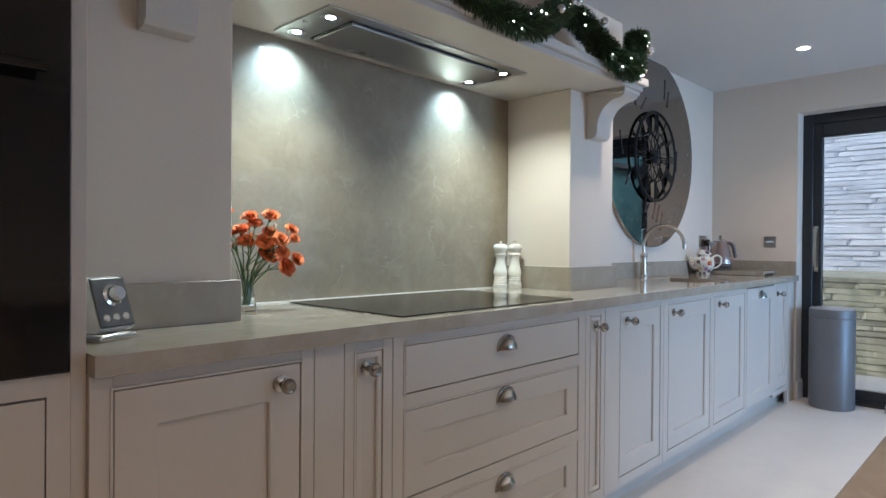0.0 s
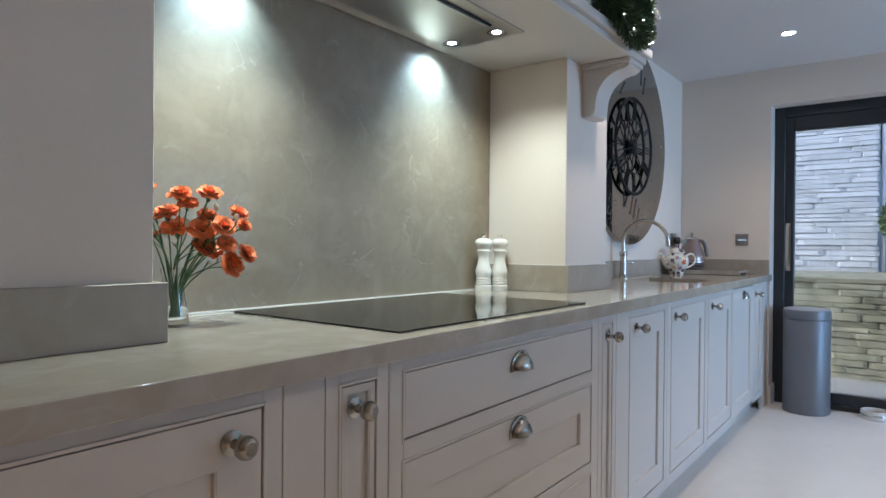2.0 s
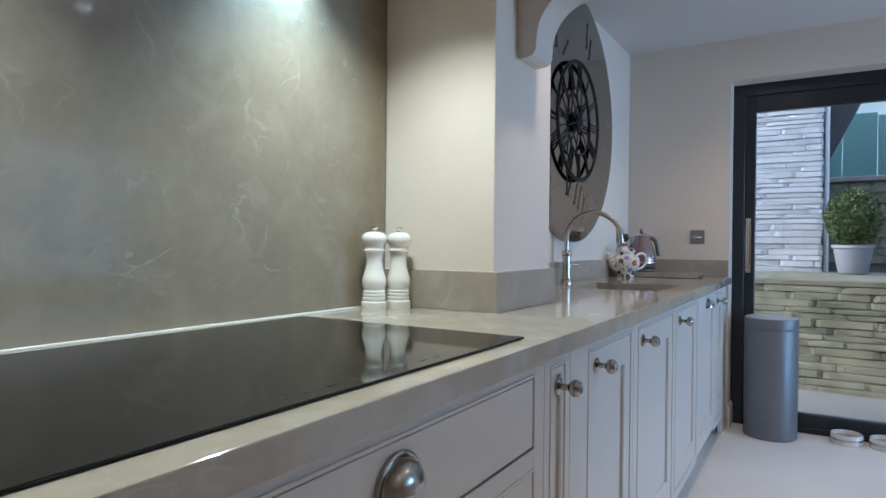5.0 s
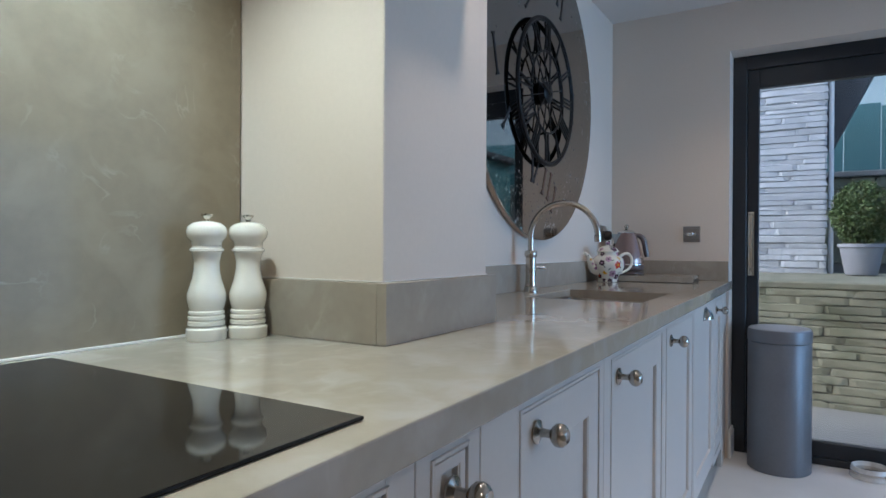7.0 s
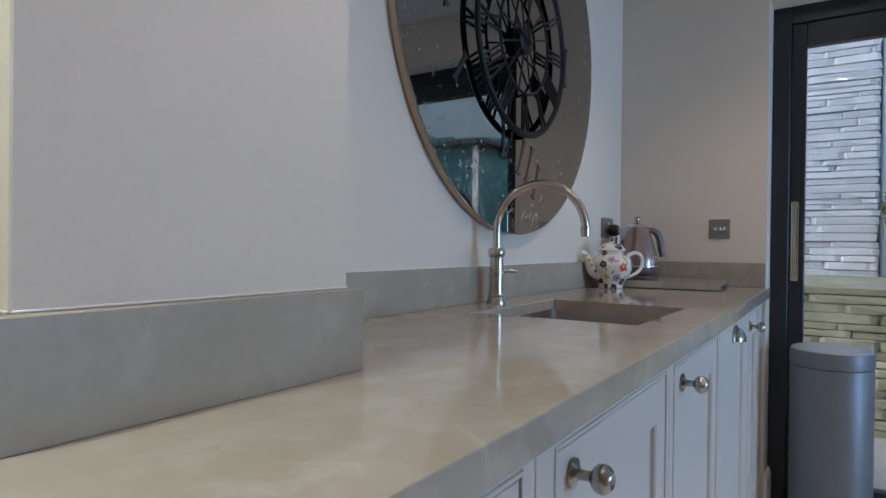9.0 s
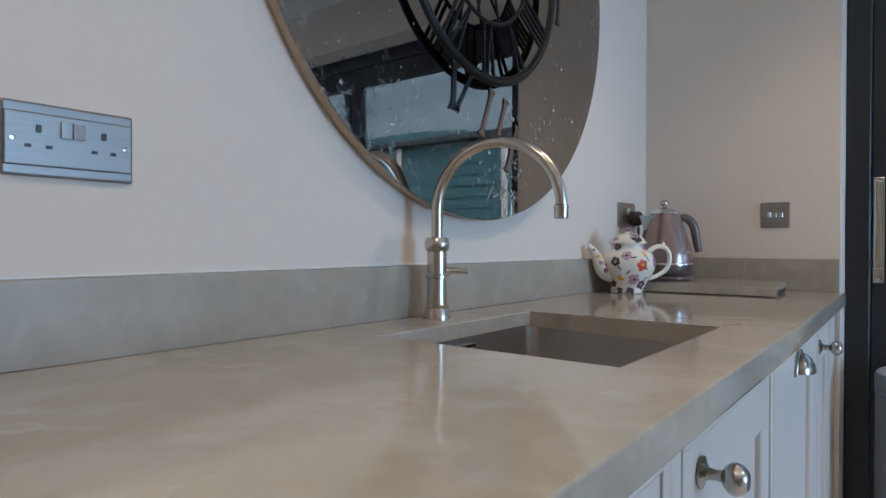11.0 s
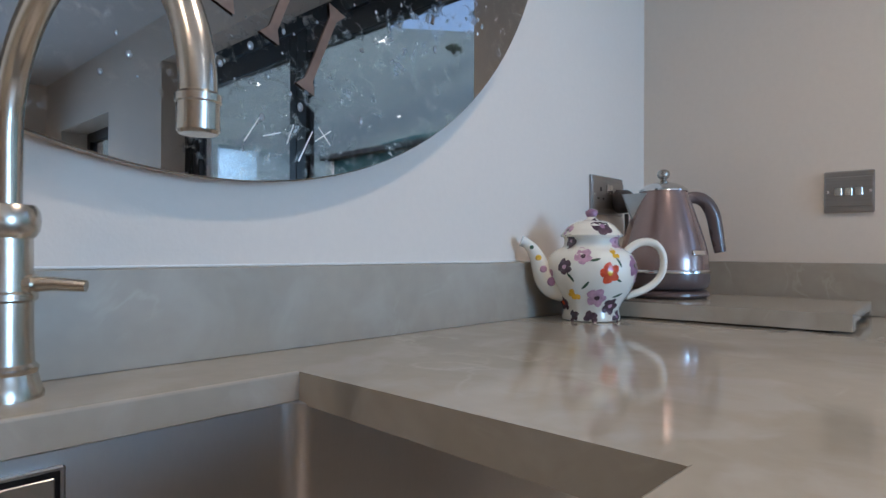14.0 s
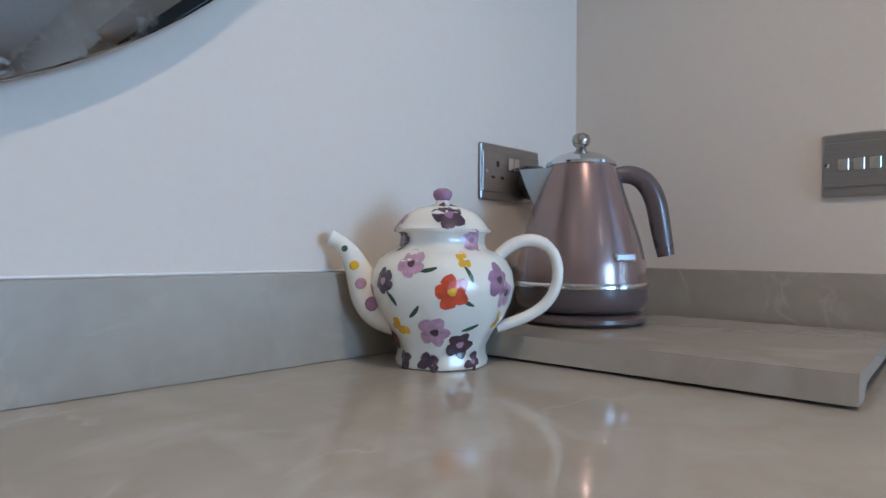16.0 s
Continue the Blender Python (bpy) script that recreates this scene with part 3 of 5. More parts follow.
bm = B(); box(bm, 2.45, -5.223, 0.45, 4.95, -5.217, 2.05); p = part("pane", bm, M_PANE, w2); p.visible_shadow = False

# ---------- outside ----------
M_PAVE = mat("pale_paving", (0.22, 0.22, 0.20), 0.7, var=0.10, vscale=3, fine=30, bump=0.2, bscale=60)
# the hill's bluish distance haze is mixed into this grass colour
M_HAZY_GRASS = mat("hazy_hill_grass", (0.18, 0.24, 0.235), 0.9, var=0.2, vscale=0.08, fine=0.9, second=(0.13, 0.18, 0.195, 0.05))
M_PALE = mat("pale_split_stone", (0.385, 0.405, 0.415), 0.8, var=0.10, vscale=6, fine=40, bump=0.5, bscale=35, rnd=0.10, bdist=0.006)
M_PALEM = mat("pale_mortar", (0.37, 0.385, 0.385), 0.95, var=0.1, vscale=9)
M_DARKST = mat("weathered_split_stone", (0.225, 0.22, 0.15), 0.85, var=0.2, vscale=5, fine=40, bump=0.7, bscale=35, rnd=0.2, second=(0.14, 0.145, 0.09, 4.0), bdist=0.006)
M_DARKISL = mat("weathered_stone_far", (0.27, 0.235, 0.165), 0.85, var=0.2, vscale=5, fine=40, bump=0.7, bscale=35, island=0.35, second=(0.13, 0.12, 0.08, 4.0), bdist=0.006)
M_MORTAR = mat("mortar", (0.17, 0.16, 0.135), 0.95, var=0.1, vscale=9)
M_TEAL = mat("teal_painted_boards", (0.065, 0.165, 0.172), 0.6, var=0.08, vscale=3, bump=0.1, bscale=80)
M_SLATE = mat("dark_slate", (0.045, 0.048, 0.052), 0.6, var=0.12, vscale=6)
M_COPING = mat("grey_coping", (0.23, 0.22, 0.20), 0.8, var=0.12, vscale=6, bump=0.3, bscale=60)


def ground_z(x, y):
    if x <= 12.5:
        return -0.14
    q = min(1.0, (x - 12.5) / 70)
    return 0.2 + 33 * q ** 0.9 + 1.6 * noise.noise(Vector((x * 0.03, y * 0.02, 2.0))) * q + 3 * max(0, 1 - abs(y + 30) / 60) * q + 24 * q * min(1.0, max(0.0, (-y - 48) / 80))


bm = B()
xs = [5.46, 6.8, 9.0, 12.0, 16, 22, 30, 42, 60, 90, 140, 260, 600, 2000]
ys = [-2000, -600, -250, -120, -95, -70, -55, -45, -30, -20, -12, -7, -3, 0, 3, 8, 16, 30, 60, 140, 400, 2000]
grid = []
for x in xs:
    row = []
    for y in ys:
        row.append(bm.verts.new((x, y, ground_z(x, y))))
    grid.append(row)
for a, b2 in zip(grid, grid[1:]):
    for i in range(len(ys) - 1):
        bm.faces.new((a[i], a[i + 1], b2[i + 1], b2[i]))
back = [[bm.verts.new((x, y, -0.14)) for y in ys] for x in (-2000, -300, -40, -3)]
for a, b2 in zip(back, back[1:] + [grid[0]]):
    for i in range(len(ys) - 1):
        bm.faces.new((a[i], a[i + 1], b2[i + 1], b2[i]))
solid("ground", bm, M_HAZY_GRASS, "grassy ground rising to a hillside, distance haze in its colour", "ground", "structure", smooth=60)
bm = B(); box(bm, 5.462, -7.5, -0.13, 6.80, 1.0, -0.03, 0.004)
solid("pavement", bm, M_PAVE, "pale stone paved terrace outside the glazed door", "paving", "structure")

bm = B(); box(bm, 6.818, -7.5, -0.13, 9.0, 1.5, 0.80)
retaining = solid("wall_retaining", bm, M_MORTAR, "low weathered split-stone retaining wall beside the terrace", "stone wall", "structure")
bm = B(); box(bm, 8.612, -1.07, 0.8, 10.4, 3.0, 3.6)
house = solid("wall_house", bm, M_PALEM, "pale split-stone outer wall of a neighbouring building", "stone wall", "structure")
bm = B(); box(bm, 11.24, -9.0, -0.1, 11.6, -0.9, 2.02)
rear = solid("wall_rear", bm, M_MORTAR, "weathered split-stone garden wall with a coping", "stone wall", "structure")
bm = B(); box(bm, 11.12, -9.0, 2.02, 11.7, -0.9, 2.09, 0.01)
part("coping", bm, M_COPING, rear)

e = thing("teal_fence", (11.4, -5.0, 2.09), "teal painted board fence on top of the garden wall", "fence")
for k in range(20):
    bm = B(); box(bm, 11.36, -9.0 + k * 0.405, 2.09, 11.40, -9.0 + k * 0.405 + 0.395, 2.98 + 0.12 * math.sin(k * 0.35), 0.006)
    part("board", bm, M_TEAL, e)
e = thing("garden_shed", (10.2, -5.2, 0.8), "teal painted shed clad in horizontal boards", "shed")
for k in range(11):
    bm = B(); prism(bm, [(9.60, 0.80 + k * 0.15), (9.575, 0.80 + k * 0.15), (9.592, 0.95 + k * 0.15), (9.60, 0.95 + k * 0.15)], "y", -7.2, -3.4)
    part("cladding_board", bm, M_TEAL, e)
bm = B(); box(bm, 9.60, -7.2, 0.8, 11.0, -3.4, 2.45); part("wall", bm, M_TEAL, e)
bm = B(); box(bm, 9.45, -7.35, 2.45, 11.05, -3.25, 2.53, 0.01); part("roof", bm, M_SLATE, e)
for yy in (-3.45, -5.25, -7.15):
    bm = B(); box(bm, 9.545, yy - 0.04, 0.8, 9.575, yy + 0.04, 2.44, 0.003); part("corner_trim", bm, M_SKIRT, e, "pale painted trim")
e = thing("roof_overhang", (9.6, -1.3, 2.15), "dark slate roof edge of the neighbouring building", "roof")
bm = B(); prism(bm, [(-1.075, 2.12), (-1.17, 2.18), (-1.85, 3.6), (-1.075, 3.6)], "x", 9.2, 9.6); part("roof", bm, M_SLATE, e)
bm = B(); tube(bm, [(8.70, -1.125, 0.85), (8.70, -1.125, 3.4)], 0.022, 12)
solid("downpipe", bm, M_SKIRT, "pale grey rainwater pipe on the stone wall corner", "drainpipe", smooth=50)

# distant trees on the hill: trunk with many leaf clumps
M_BARK = mat("bark", (0.10, 0.08, 0.06), 0.9, var=0.2, vscale=8)
M_LEAF = mat("leaf", (0.075, 0.115, 0.035), 0.55, var=0.2, vscale=9, island=0.45)
# leaf colour lightened and greyed to carry the haze of distance
M_HAZY_TREE = mat("hazy_tree_leaf", (0.075, 0.10, 0.065), 0.7, var=0.2, vscale=1, island=0.4)
rng = random.Random(5)


def leaf_cloud(bm, centre, radii, count, size, shell=0.55):
    for _ in range(count):
        v = Vector((rng.gauss(0, 1), rng.gauss(0, 1), rng.gauss(0, 1))).normalized()
        k = shell + (1 - shell) * rng.random() ** 0.5
        k *= 0.90 + 0.16 * noise.noise(v * 2.3 + Vector(centre))
        p = Vector(centre) + Vector((v.x * radii[0], v.y * radii[1], v.z * radii[2])) * k
        a = Vector((rng.gauss(0, 1), rng.gauss(0, 1), rng.gauss(0, 1))).normalized()
        a = (a + v * 0.7).normalized()
        s = a.cross(Vector((rng.gauss(0, 1), rng.gauss(0, 1), rng.gauss(0, 1)))).normalized() * size * (0.6 + 0.7 * rng.random())
        q = a * size * (1.0 + rng.random())
        bm.faces.new([bm.verts.new(c) for c in (p - s * 0.15, p + q * 0.5 + s * 0.5, p + q, p + q * 0.5 - s * 0.5)])


for tx, ty, th in ((76, -44, 2.6), (80, -56, 3.2), (79, -30, 2.8), (81, -74, 3.4), (78, -95, 3.0), (60, -50, 2.2), (79, -48, 2.4), (80, -63, 2.6)):
    gz = ground_z(tx, ty) - 0.6
    e = thing("tree", (tx, ty, gz), "dark bare-edged tree on the far hillside", "tree", "trees on the hillside")
    bm = B(); tube(bm, [(tx, ty, gz), (tx + 0.2, ty, gz + th * 0.35), (tx, ty + 0.3, gz + th * 0.75)], [0.35, 0.25, 0.08], 8)
    for k in range(5):
        a = k * 1.3
        tube(bm, [(tx + 0.15, ty, gz + th * 0.35), (tx + math.cos(a) * th * 0.25, ty + math.sin(a) * th * 0.25, gz + th * (0.6 + 0.05 * k))], [0.15, 0.04], 6)
    part("trunk", bm, M_BARK, e, smooth=50)
    bm = B()
    for k in range(7):
        a = k * 0.9
        leaf_cloud(bm, (tx + math.cos(a) * th * 0.24, ty + math.sin(a) * th * 0.24, gz + th * (0.55 + 0.06 * k)), (th * 0.24, th * 0.34, th * 0.15), 110, 0.16, 0.1)
    part("crown", bm, M_HAZY_TREE, e)

# potted box bush on the wall top
e = thing("potted_bush", (8.25, -1.345, 0.86), "clipped green box bush in a pale grey planter", "plant")
M_POT = mat("pale_grey_pot", (0.24, 0.25, 0.27), 0.6, var=0.05, vscale=9)
bm = B(); lathe(bm, [(0.0, 0), (0.115, 0), (0.125, 0.02), (0.165, 0.24), (0.18, 0.245), (0.18, 0.275), (0.16, 0.275), (0.155, 0.24), (0.0, 0.235)], (8.25, -1.345, 0.862), 32); part("planter", bm, M_POT, e, smooth=40)
bm = B(); tube(bm, [(8.25, -1.345, 1.09), (8.26, -1.335, 1.22)], 0.02, 8); part("stem", bm, M_BARK, e)
bm = B(); leaf_cloud(bm, (8.25, -1.345, 1.40), (0.25, 0.25, 0.31), 9500, 0.017, 0.62); leaf_cloud(bm, (8.25, -1.345, 1.40), (0.20, 0.20, 0.25), 1500, 0.03, 0.3)
part("foliage", bm, M_LEAF, e)

# ---------- sink and tap ----------
e = thing("sink", (3.866, -0.337, 0.70), "undermounted brushed stainless steel sink bowl in the worktop", "sink")
bm = B()
def rounded(x0, x1, y0, y1, r, z, n=6):
    out = []
    for cx, cy, a0 in ((x1 - r, y1 - r, 0), (x0 + r, y1 - r, 90), (x0 + r, y0 + r, 180), (x1 - r, y0 + r, 270)):
        for i in range(n + 1):
            a = radians(a0 + 90 * i / n)
            out.append(bm.verts.new((cx + r * math.cos(a), cy + r * math.sin(a), z)))
    return out
o = 0.003
sx0, sx1, sy0, sy1 = SX0 - o, SX1 + o, SY0 - o, SY1 + o
loops = [rounded(sx0 - 0.02, sx1 + 0.02, sy0 - 0.02, sy1 + 0.02, 0.03, 0.8905), rounded(sx0, sx1, sy0, sy1, 0.024, 0.8905), rounded(sx0 + 0.001, sx1 - 0.001, sy0 + 0.001, sy1 - 0.001, 0.024, 0.8893),
         rounded(sx0 + 0.003, sx1 - 0.003, sy0 + 0.003, sy1 - 0.003, 0.024, 0.715), rounded(sx0 + 0.006, sx1 - 0.006, sy0 + 0.006, sy1 - 0.006, 0.022, 0.706),
         rounded(sx0 + 0.016, sx1 - 0.016, sy0 + 0.016, sy1 - 0.016, 0.012, 0.700), rounded(3.826, 3.906, -0.377, -0.297, 0.039, 0.697)]
for a, c in zip(loops, loops[1:]):
    for i in range(len(a)):
        j = (i + 1) % len(a)
        bm.faces.new((a[i], a[j], c[j], c[i]))
bm.faces.new(loops[-1])
part("bowl", bm, M_SINK, e, smooth=35)
bm = B(); lathe(bm, [(0.0, 0.0), (0.03, 0.0), (0.036, 0.003), (0.04, 0.003), (0.042, 0.0)], (3.866, -0.337, 0.698), 32); part("drain", bm, M_CHROME, e, "round chrome drain", smooth=40)
bm = B(); yb = SY1 + o - 0.004
box(bm, 3.838, yb - 0.003, 0.846, 3.895, yb, 0.880, 0.002); ov = part("overflow", bm, M_CHROME, e, "rectangular overflow")
bm = B(); box(bm, 3.842, yb - 0.0036, 0.850, 3.891, yb - 0.0031, 0.876); part("slot", bm, M_HOB, ov, "dark slot")
bm = B(); box(bm, 3.846, yb - 0.006, 0.854, 3.887, yb - 0.0037, 0.872, 0.001); part("cover", bm, M_NICKEL, ov)

TX, TY = 3.8725, -0.070
e = thing("tap", (TX, TY, 0.92), "brushed steel swan-neck kitchen tap with a side lever", "tap")
M_TAP = mat("brushed_tap_steel", (0.60, 0.545, 0.47), 0.24, 1.0, var=0.04, vscale=9, rvar=0.06)
bm = B()
lathe(bm, [(0.0, 0), (0.0275, 0), (0.0275, 0.004), (0.0245, 0.012), (0.0225, 0.020), (0.0235, 0.022), (0.0235, 0.025), (0.0205, 0.028), (0.0195, 0.05), (0.0195, 0.078), (0.0225, 0.080), (0.0225, 0.085), (0.0195, 0.087),
           (0.019, 0.130), (0.0205, 0.131), (0.0235, 0.136), (0.0245, 0.144), (0.0235, 0.152), (0.0205, 0.157), (0.013, 0.158), (0.0, 0.159)], (TX, TY, 0.92), 36)
part("base", bm, M_TAP, e, smooth=35)
bm = B()
R, DX, DY = 0.124, 0.180, -0.984
pts = [(TX, TY, 1.075), (TX, TY, 1.10), (TX, TY, 1.125)] + [(TX + DX * R * (1 - math.cos(radians(a))), TY + DY * R * (1 - math.cos(radians(a))), 1.131 + R * math.sin(radians(a))) for a in range(0, 181, 7)]
NX, NY = TX + 2 * R * DX, TY + 2 * R * DY
pts += [(NX, NY, 1.134), (NX, NY, 1.126)]
tube(bm, pts, 0.0112, 20); neck = part("spout", bm, M_TAP, e, smooth=40)
bm = B(); lathe(bm, [(0.0, 0), (0.011, 0), (0.0125, 0.002), (0.0125, 0.018), (0.0135, 0.019), (0.0135, 0.023), (0.0112, 0.025)], (NX, NY, 1.110), 24); part("nozzle", bm, M_TAP, neck, smooth=35)
bm = B()
tube(bm, [(TX + 0.012, TY - 0.010, 1.012), (TX + 0.028, TY - 0.024, 1.013), (TX + 0.047, TY - 0.040, 1.011)], [0.0065, 0.006, 0.005], 12); lathe(bm, [(0.0, 0), (0.009, 0), (0.009, 0.006), (0.0, 0.007)], seg=18, m=Matrix.Translation((TX + 0.012, TY - 0.012, 1.012)) @ Vector((0.76, -0.65, 0)).to_track_quat('Z', 'Y').to_matrix().to_4x4())
part("lever", bm, M_TAP, e, "slim side lever", smooth=40)

# ---------- electrics ----------
M_DARKPL = mat("dark_plastic", (0.045, 0.035, 0.032), 0.4, var=0.05, vscale=20)
M_PLATE = mat("brushed_plate", (0.40, 0.375, 0.35), 0.34, 1.0, var=0.05, vscale=12, rvar=0.06, stretch=(1, 1, 20))
M_PLATE2 = mat("satin_chrome_plate", (0.27, 0.25, 0.235), 0.45, 1.0, var=0.05, vscale=12, rvar=0.06, stretch=(1, 1, 20))


def plate(e, m, w, h, material, name="plate"):
    """A faceplate in the local xz plane, proud towards -y."""
    bm = B(); box(bm, -w / 2, -0.006, -h / 2, w / 2, 0.0, h / 2, 0.003, 2)
    box(bm, -w / 2 + 0.002, -0.0085, -h / 2 + 0.012, w / 2 - 0.002, -0.005, h / 2 - 0.012, 0.002, 2)
    bmesh.ops.transform(bm, matrix=m, verts=bm.verts)
    return part(name, bm, material, e)


def bits(e, m, boxes, material, name, label=""):
    for b6 in boxes:
        bm = B(); box(bm, *b6, 0.0006)
        bmesh.ops.transform(bm, matrix=m, verts=bm.verts)
        part(name, bm, material, e, label)


def double_socket(x, z, material):
    e = thing("double_socket", (x, 0, z), "brushed metal double power socket on the wall above the upstand", "socket", "wall sockets")
    m = Matrix.Translation((x, 0, z))
    p = plate(e, m, 0.146, 0.086, material)
    for c in (-0.036, 0.036):
        bits(p, m, [(c - 0.003, -0.0092, 0.008, c + 0.003, -0.0085, 0.017), (c - 0.0145, -0.0092, -0.010, c - 0.0075, -0.0085, -0.006), (c + 0.0075, -0.0092, -0.010, c + 0.0145, -0.0085, -0.006)], M_DARKPL, "pin_hole", "dark slot")
    bits(p, m, [(-0.013, -0.012, 0.004, -0.0005, -0.0085, 0.024), (0.0005, -0.012, 0.004, 0.013, -0.0085, 0.024)], M_CHROME, "rocker", "chrome rocker switch")
    for sx in (-0.062, 0.062):
        bm = B(); lathe(bm, [(0.0, 0.0012), (0.003, 0.001), (0.0035, 0)], seg=12, m=m @ Matrix.Translation((sx, -0.0085, 0)) @ Matrix.Rotation(radians(90), 4, 'X')); part("screw", bm, M_CHROME, p)
    return e


double_socket(3.246, 1.184, M_PLATE2)
double_socket(5.005, 1.167, M_PLATE)
e = thing("plug", (5.043, -0.03, 1.15), "dark brown moulded plug with its cable in the socket", "plug")
bm = B(); lathe(bm, [(0.0, 0.0), (0.024, 0.0), (0.027, 0.006), (0.026, 0.026), (0.021, 0.034), (0.012, 0.037), (0.0, 0.0375)], seg=24, m=Matrix.Translation((5.041, -0.009, 1.156)) @ Matrix.Rotation(radians(90), 4, 'X')); part("body", bm, M_DARKPL, e, smooth=45)
bm = B(); tube(bm, bez((5.043, -0.032, 1.128), (5.043, -0.035, 1.06), (5.035, -0.03, 1.03), (5.03, -0.045, 0.952), 16), 0.0048, 10); part("cable", bm, M_DARKPL, e, smooth=50)

e = thing("light_switch", (5.2, -0.4305, 1.1645), "brushed metal three-gang light switch on the end wall", "light switch")
m = Matrix.Translation((5.2, -0.4305, 1.1645)) @ Matrix.Rotation(radians(-90), 4, 'Z')
p = plate(e, m, 0.086, 0.084, M_PLATE)
bits(p, m, [(c - 0.0065, -0.0115, -0.008, c + 0.0065, -0.0085, 0.008) for c in (-0.0175, 0.0, 0.0175)], M_NICKEL, "rocker", "chrome rocker switch")
for sx in (-0.036, 0.036):
    bm = B(); lathe(bm, [(0.0, 0.0012), (0.003, 0.001), (0.0035, 0)], seg=12, m=m @ Matrix.Translation((sx, -0.0085, 0)) @ Matrix.Rotation(radians(90), 4, 'X')); part("screw", bm, M_CHROME, p)

# ---------- raised stone board ----------
e = thing("stone_board", (4.98, -0.26, 0.92), "raised grey-beige stone board with cut-out feet, under the kettle", "board")
mb = Matrix.Translation((4.838, -0.495, 0.92)) @ Matrix.Rotation(radians(4.0), 4, 'Z')
bm = B()
out = [(0.0, 0.003), (0.0, 0.030), (0.34, 0.030), (0.34, 0.003), (0.30, 0.003)] + [(0.30 - 0.02 + 0.02 * math.cos(radians(a)), 0.003 + 0.012 * math.sin(radians(a))) for a in (30, 60, 90)] + [(0.06 + 0.02 * math.cos(radians(a)), 0.003 + 0.012 * math.sin(radians(a))) for a in (90, 120, 150)] + [(0.04, 0.003)]
prism(bm, out, "y", 0.0, 0.45)
bm.normal_update()
bmesh.ops.triangulate(bm, faces=[f for f in bm.faces if len(f.verts) > 4], ngon_method='EAR_CLIP')
bmesh.ops.transform(bm, matrix=mb, verts=bm.verts)
part("slab", bm, M_STONE, e)
for fx, fy in ((0.02, 0.03), (0.32, 0.03), (0.02, 0.42), (0.32, 0.42)):
    bm = B(); lathe(bm, [(0.008, 0), (0.008, 0.0035)], seg=12, m=mb @ Matrix.Translation((fx, fy, 0))); part("foot", bm, M_DARKPL, e, "dark rubber foot")

# ---------- teapot ----------
TC = Vector((4.744, -0.112, 0.92))
RT = Vector((0.69, -0.72, 0)).normalized()
TT = Matrix.Translation(TC) @ Matrix.Rotation(math.atan2(RT.y, RT.x), 4, 'Z') @ Matrix.Diagonal((1.075, 1.075, 1.04, 1))
e = thing("teapot", TC, "cream ceramic teapot painted with pansies, beside the kettle", "teapot")
M_CER = mat("cream_glaze", (0.80, 0.76, 0.66), 0.10, var=0.02, vscale=15, rvar=0.03, coat=0.5)
TP = [(0.0, 0.003), (0.040, 0.0), (0.0475, 0.001), (0.0485, 0.006), (0.046, 0.014), (0.0465, 0.022), (0.053, 0.034), (0.064, 0.050), (0.072, 0.068), (0.0755, 0.085), (0.0735, 0.100), (0.067, 0.113), (0.057, 0.121), (0.047, 0.125), (0.0445, 0.131), (0.0445, 0.140), (0.047, 0.1425)]
bm = B(); lathe(bm, TP, seg=72, m=TT, ribs=8, depth=0.016); body = part("body", bm, M_CER, e, smooth=60)
bm = B(); lathe(bm, [(0.040, 0.1425), (0.0505, 0.1425), (0.0515, 0.1455), (0.049, 0.148), (0.045, 0.154), (0.038, 0.1625), (0.027, 0.169), (0.014, 0.172), (0.008, 0.174), (0.0065, 0.178)], seg=48, m=TT); lid = part("lid", bm, M_CER, e, smooth=60)
M_MAUVE = mat("mauve_glaze", (0.30, 0.16, 0.25), 0.15, var=0.12, vscale=80, coat=0.4)
bm = B(); lathe(bm, [(0.006, 0.177), (0.0085, 0.1795), (0.0105, 0.184), (0.0095, 0.188), (0.005, 0.191), (0.0, 0.1915)], seg=24, m=TT); part("lid_knob", bm, M_MAUVE, lid, "mauve painted knob", smooth=60)
bm = B()
sp = bez((-0.046, 0, 0.058), (-0.092, 0, 0.056), (-0.078, 0, 0.112), (-0.113, 0, 0.134), 16)
spr = [0.0085 + 0.0215 * (1 - i / 16) ** 1.15 for i in range(17)]
tube(bm, [TT @ p for p in sp], spr, 20); tube(bm, [TT @ Vector((-0.108, 0, 0.1315)), TT @ Vector((-0.118, 0, 0.136))], [0.0085, 0.0100], 20); part("spout", bm, M_CER, e, smooth=60)
bm = B()
hp = bez((0.056, 0, 0.112), (0.080, 0, 0.150), (0.128, 0, 0.140), (0.122, 0, 0.092), 12) + bez((0.122, 0, 0.092), (0.118, 0, 0.062), (0.092, 0, 0.050), (0.058, 0, 0.040), 12)[1:]
tube(bm, [TT @ p for p in hp], [0.0098] * 8 + [0.0086] * 17, 14, 0.75); part("handle", bm, M_CER, e, smooth=60)
PAINT = {"dark": mat("paint_dark_plum", (0.085, 0.050, 0.065), 0.16, var=0.2, vscale=90, coat=0.4), "mauve": M_MAUVE, "pink": mat("paint_pink", (0.50, 0.30, 0.38), 0.16, var=0.15, vscale=90, coat=0.4),
         "red": mat("paint_red", (0.58, 0.075, 0.028), 0.16, var=0.15, vscale=90, coat=0.4), "yellow": mat("paint_yellow", (0.75, 0.42, 0.03), 0.16, var=0.12, vscale=90, coat=0.4), "green": mat("paint_green", (0.05, 0.09, 0.055), 0.2, var=0.15, vscale=90)}


TL = [(0.0505, 0.1425), (0.0515, 0.1455), (0.049, 0.148), (0.045, 0.154), (0.038, 0.1625), (0.027, 0.169), (0.014, 0.172)]


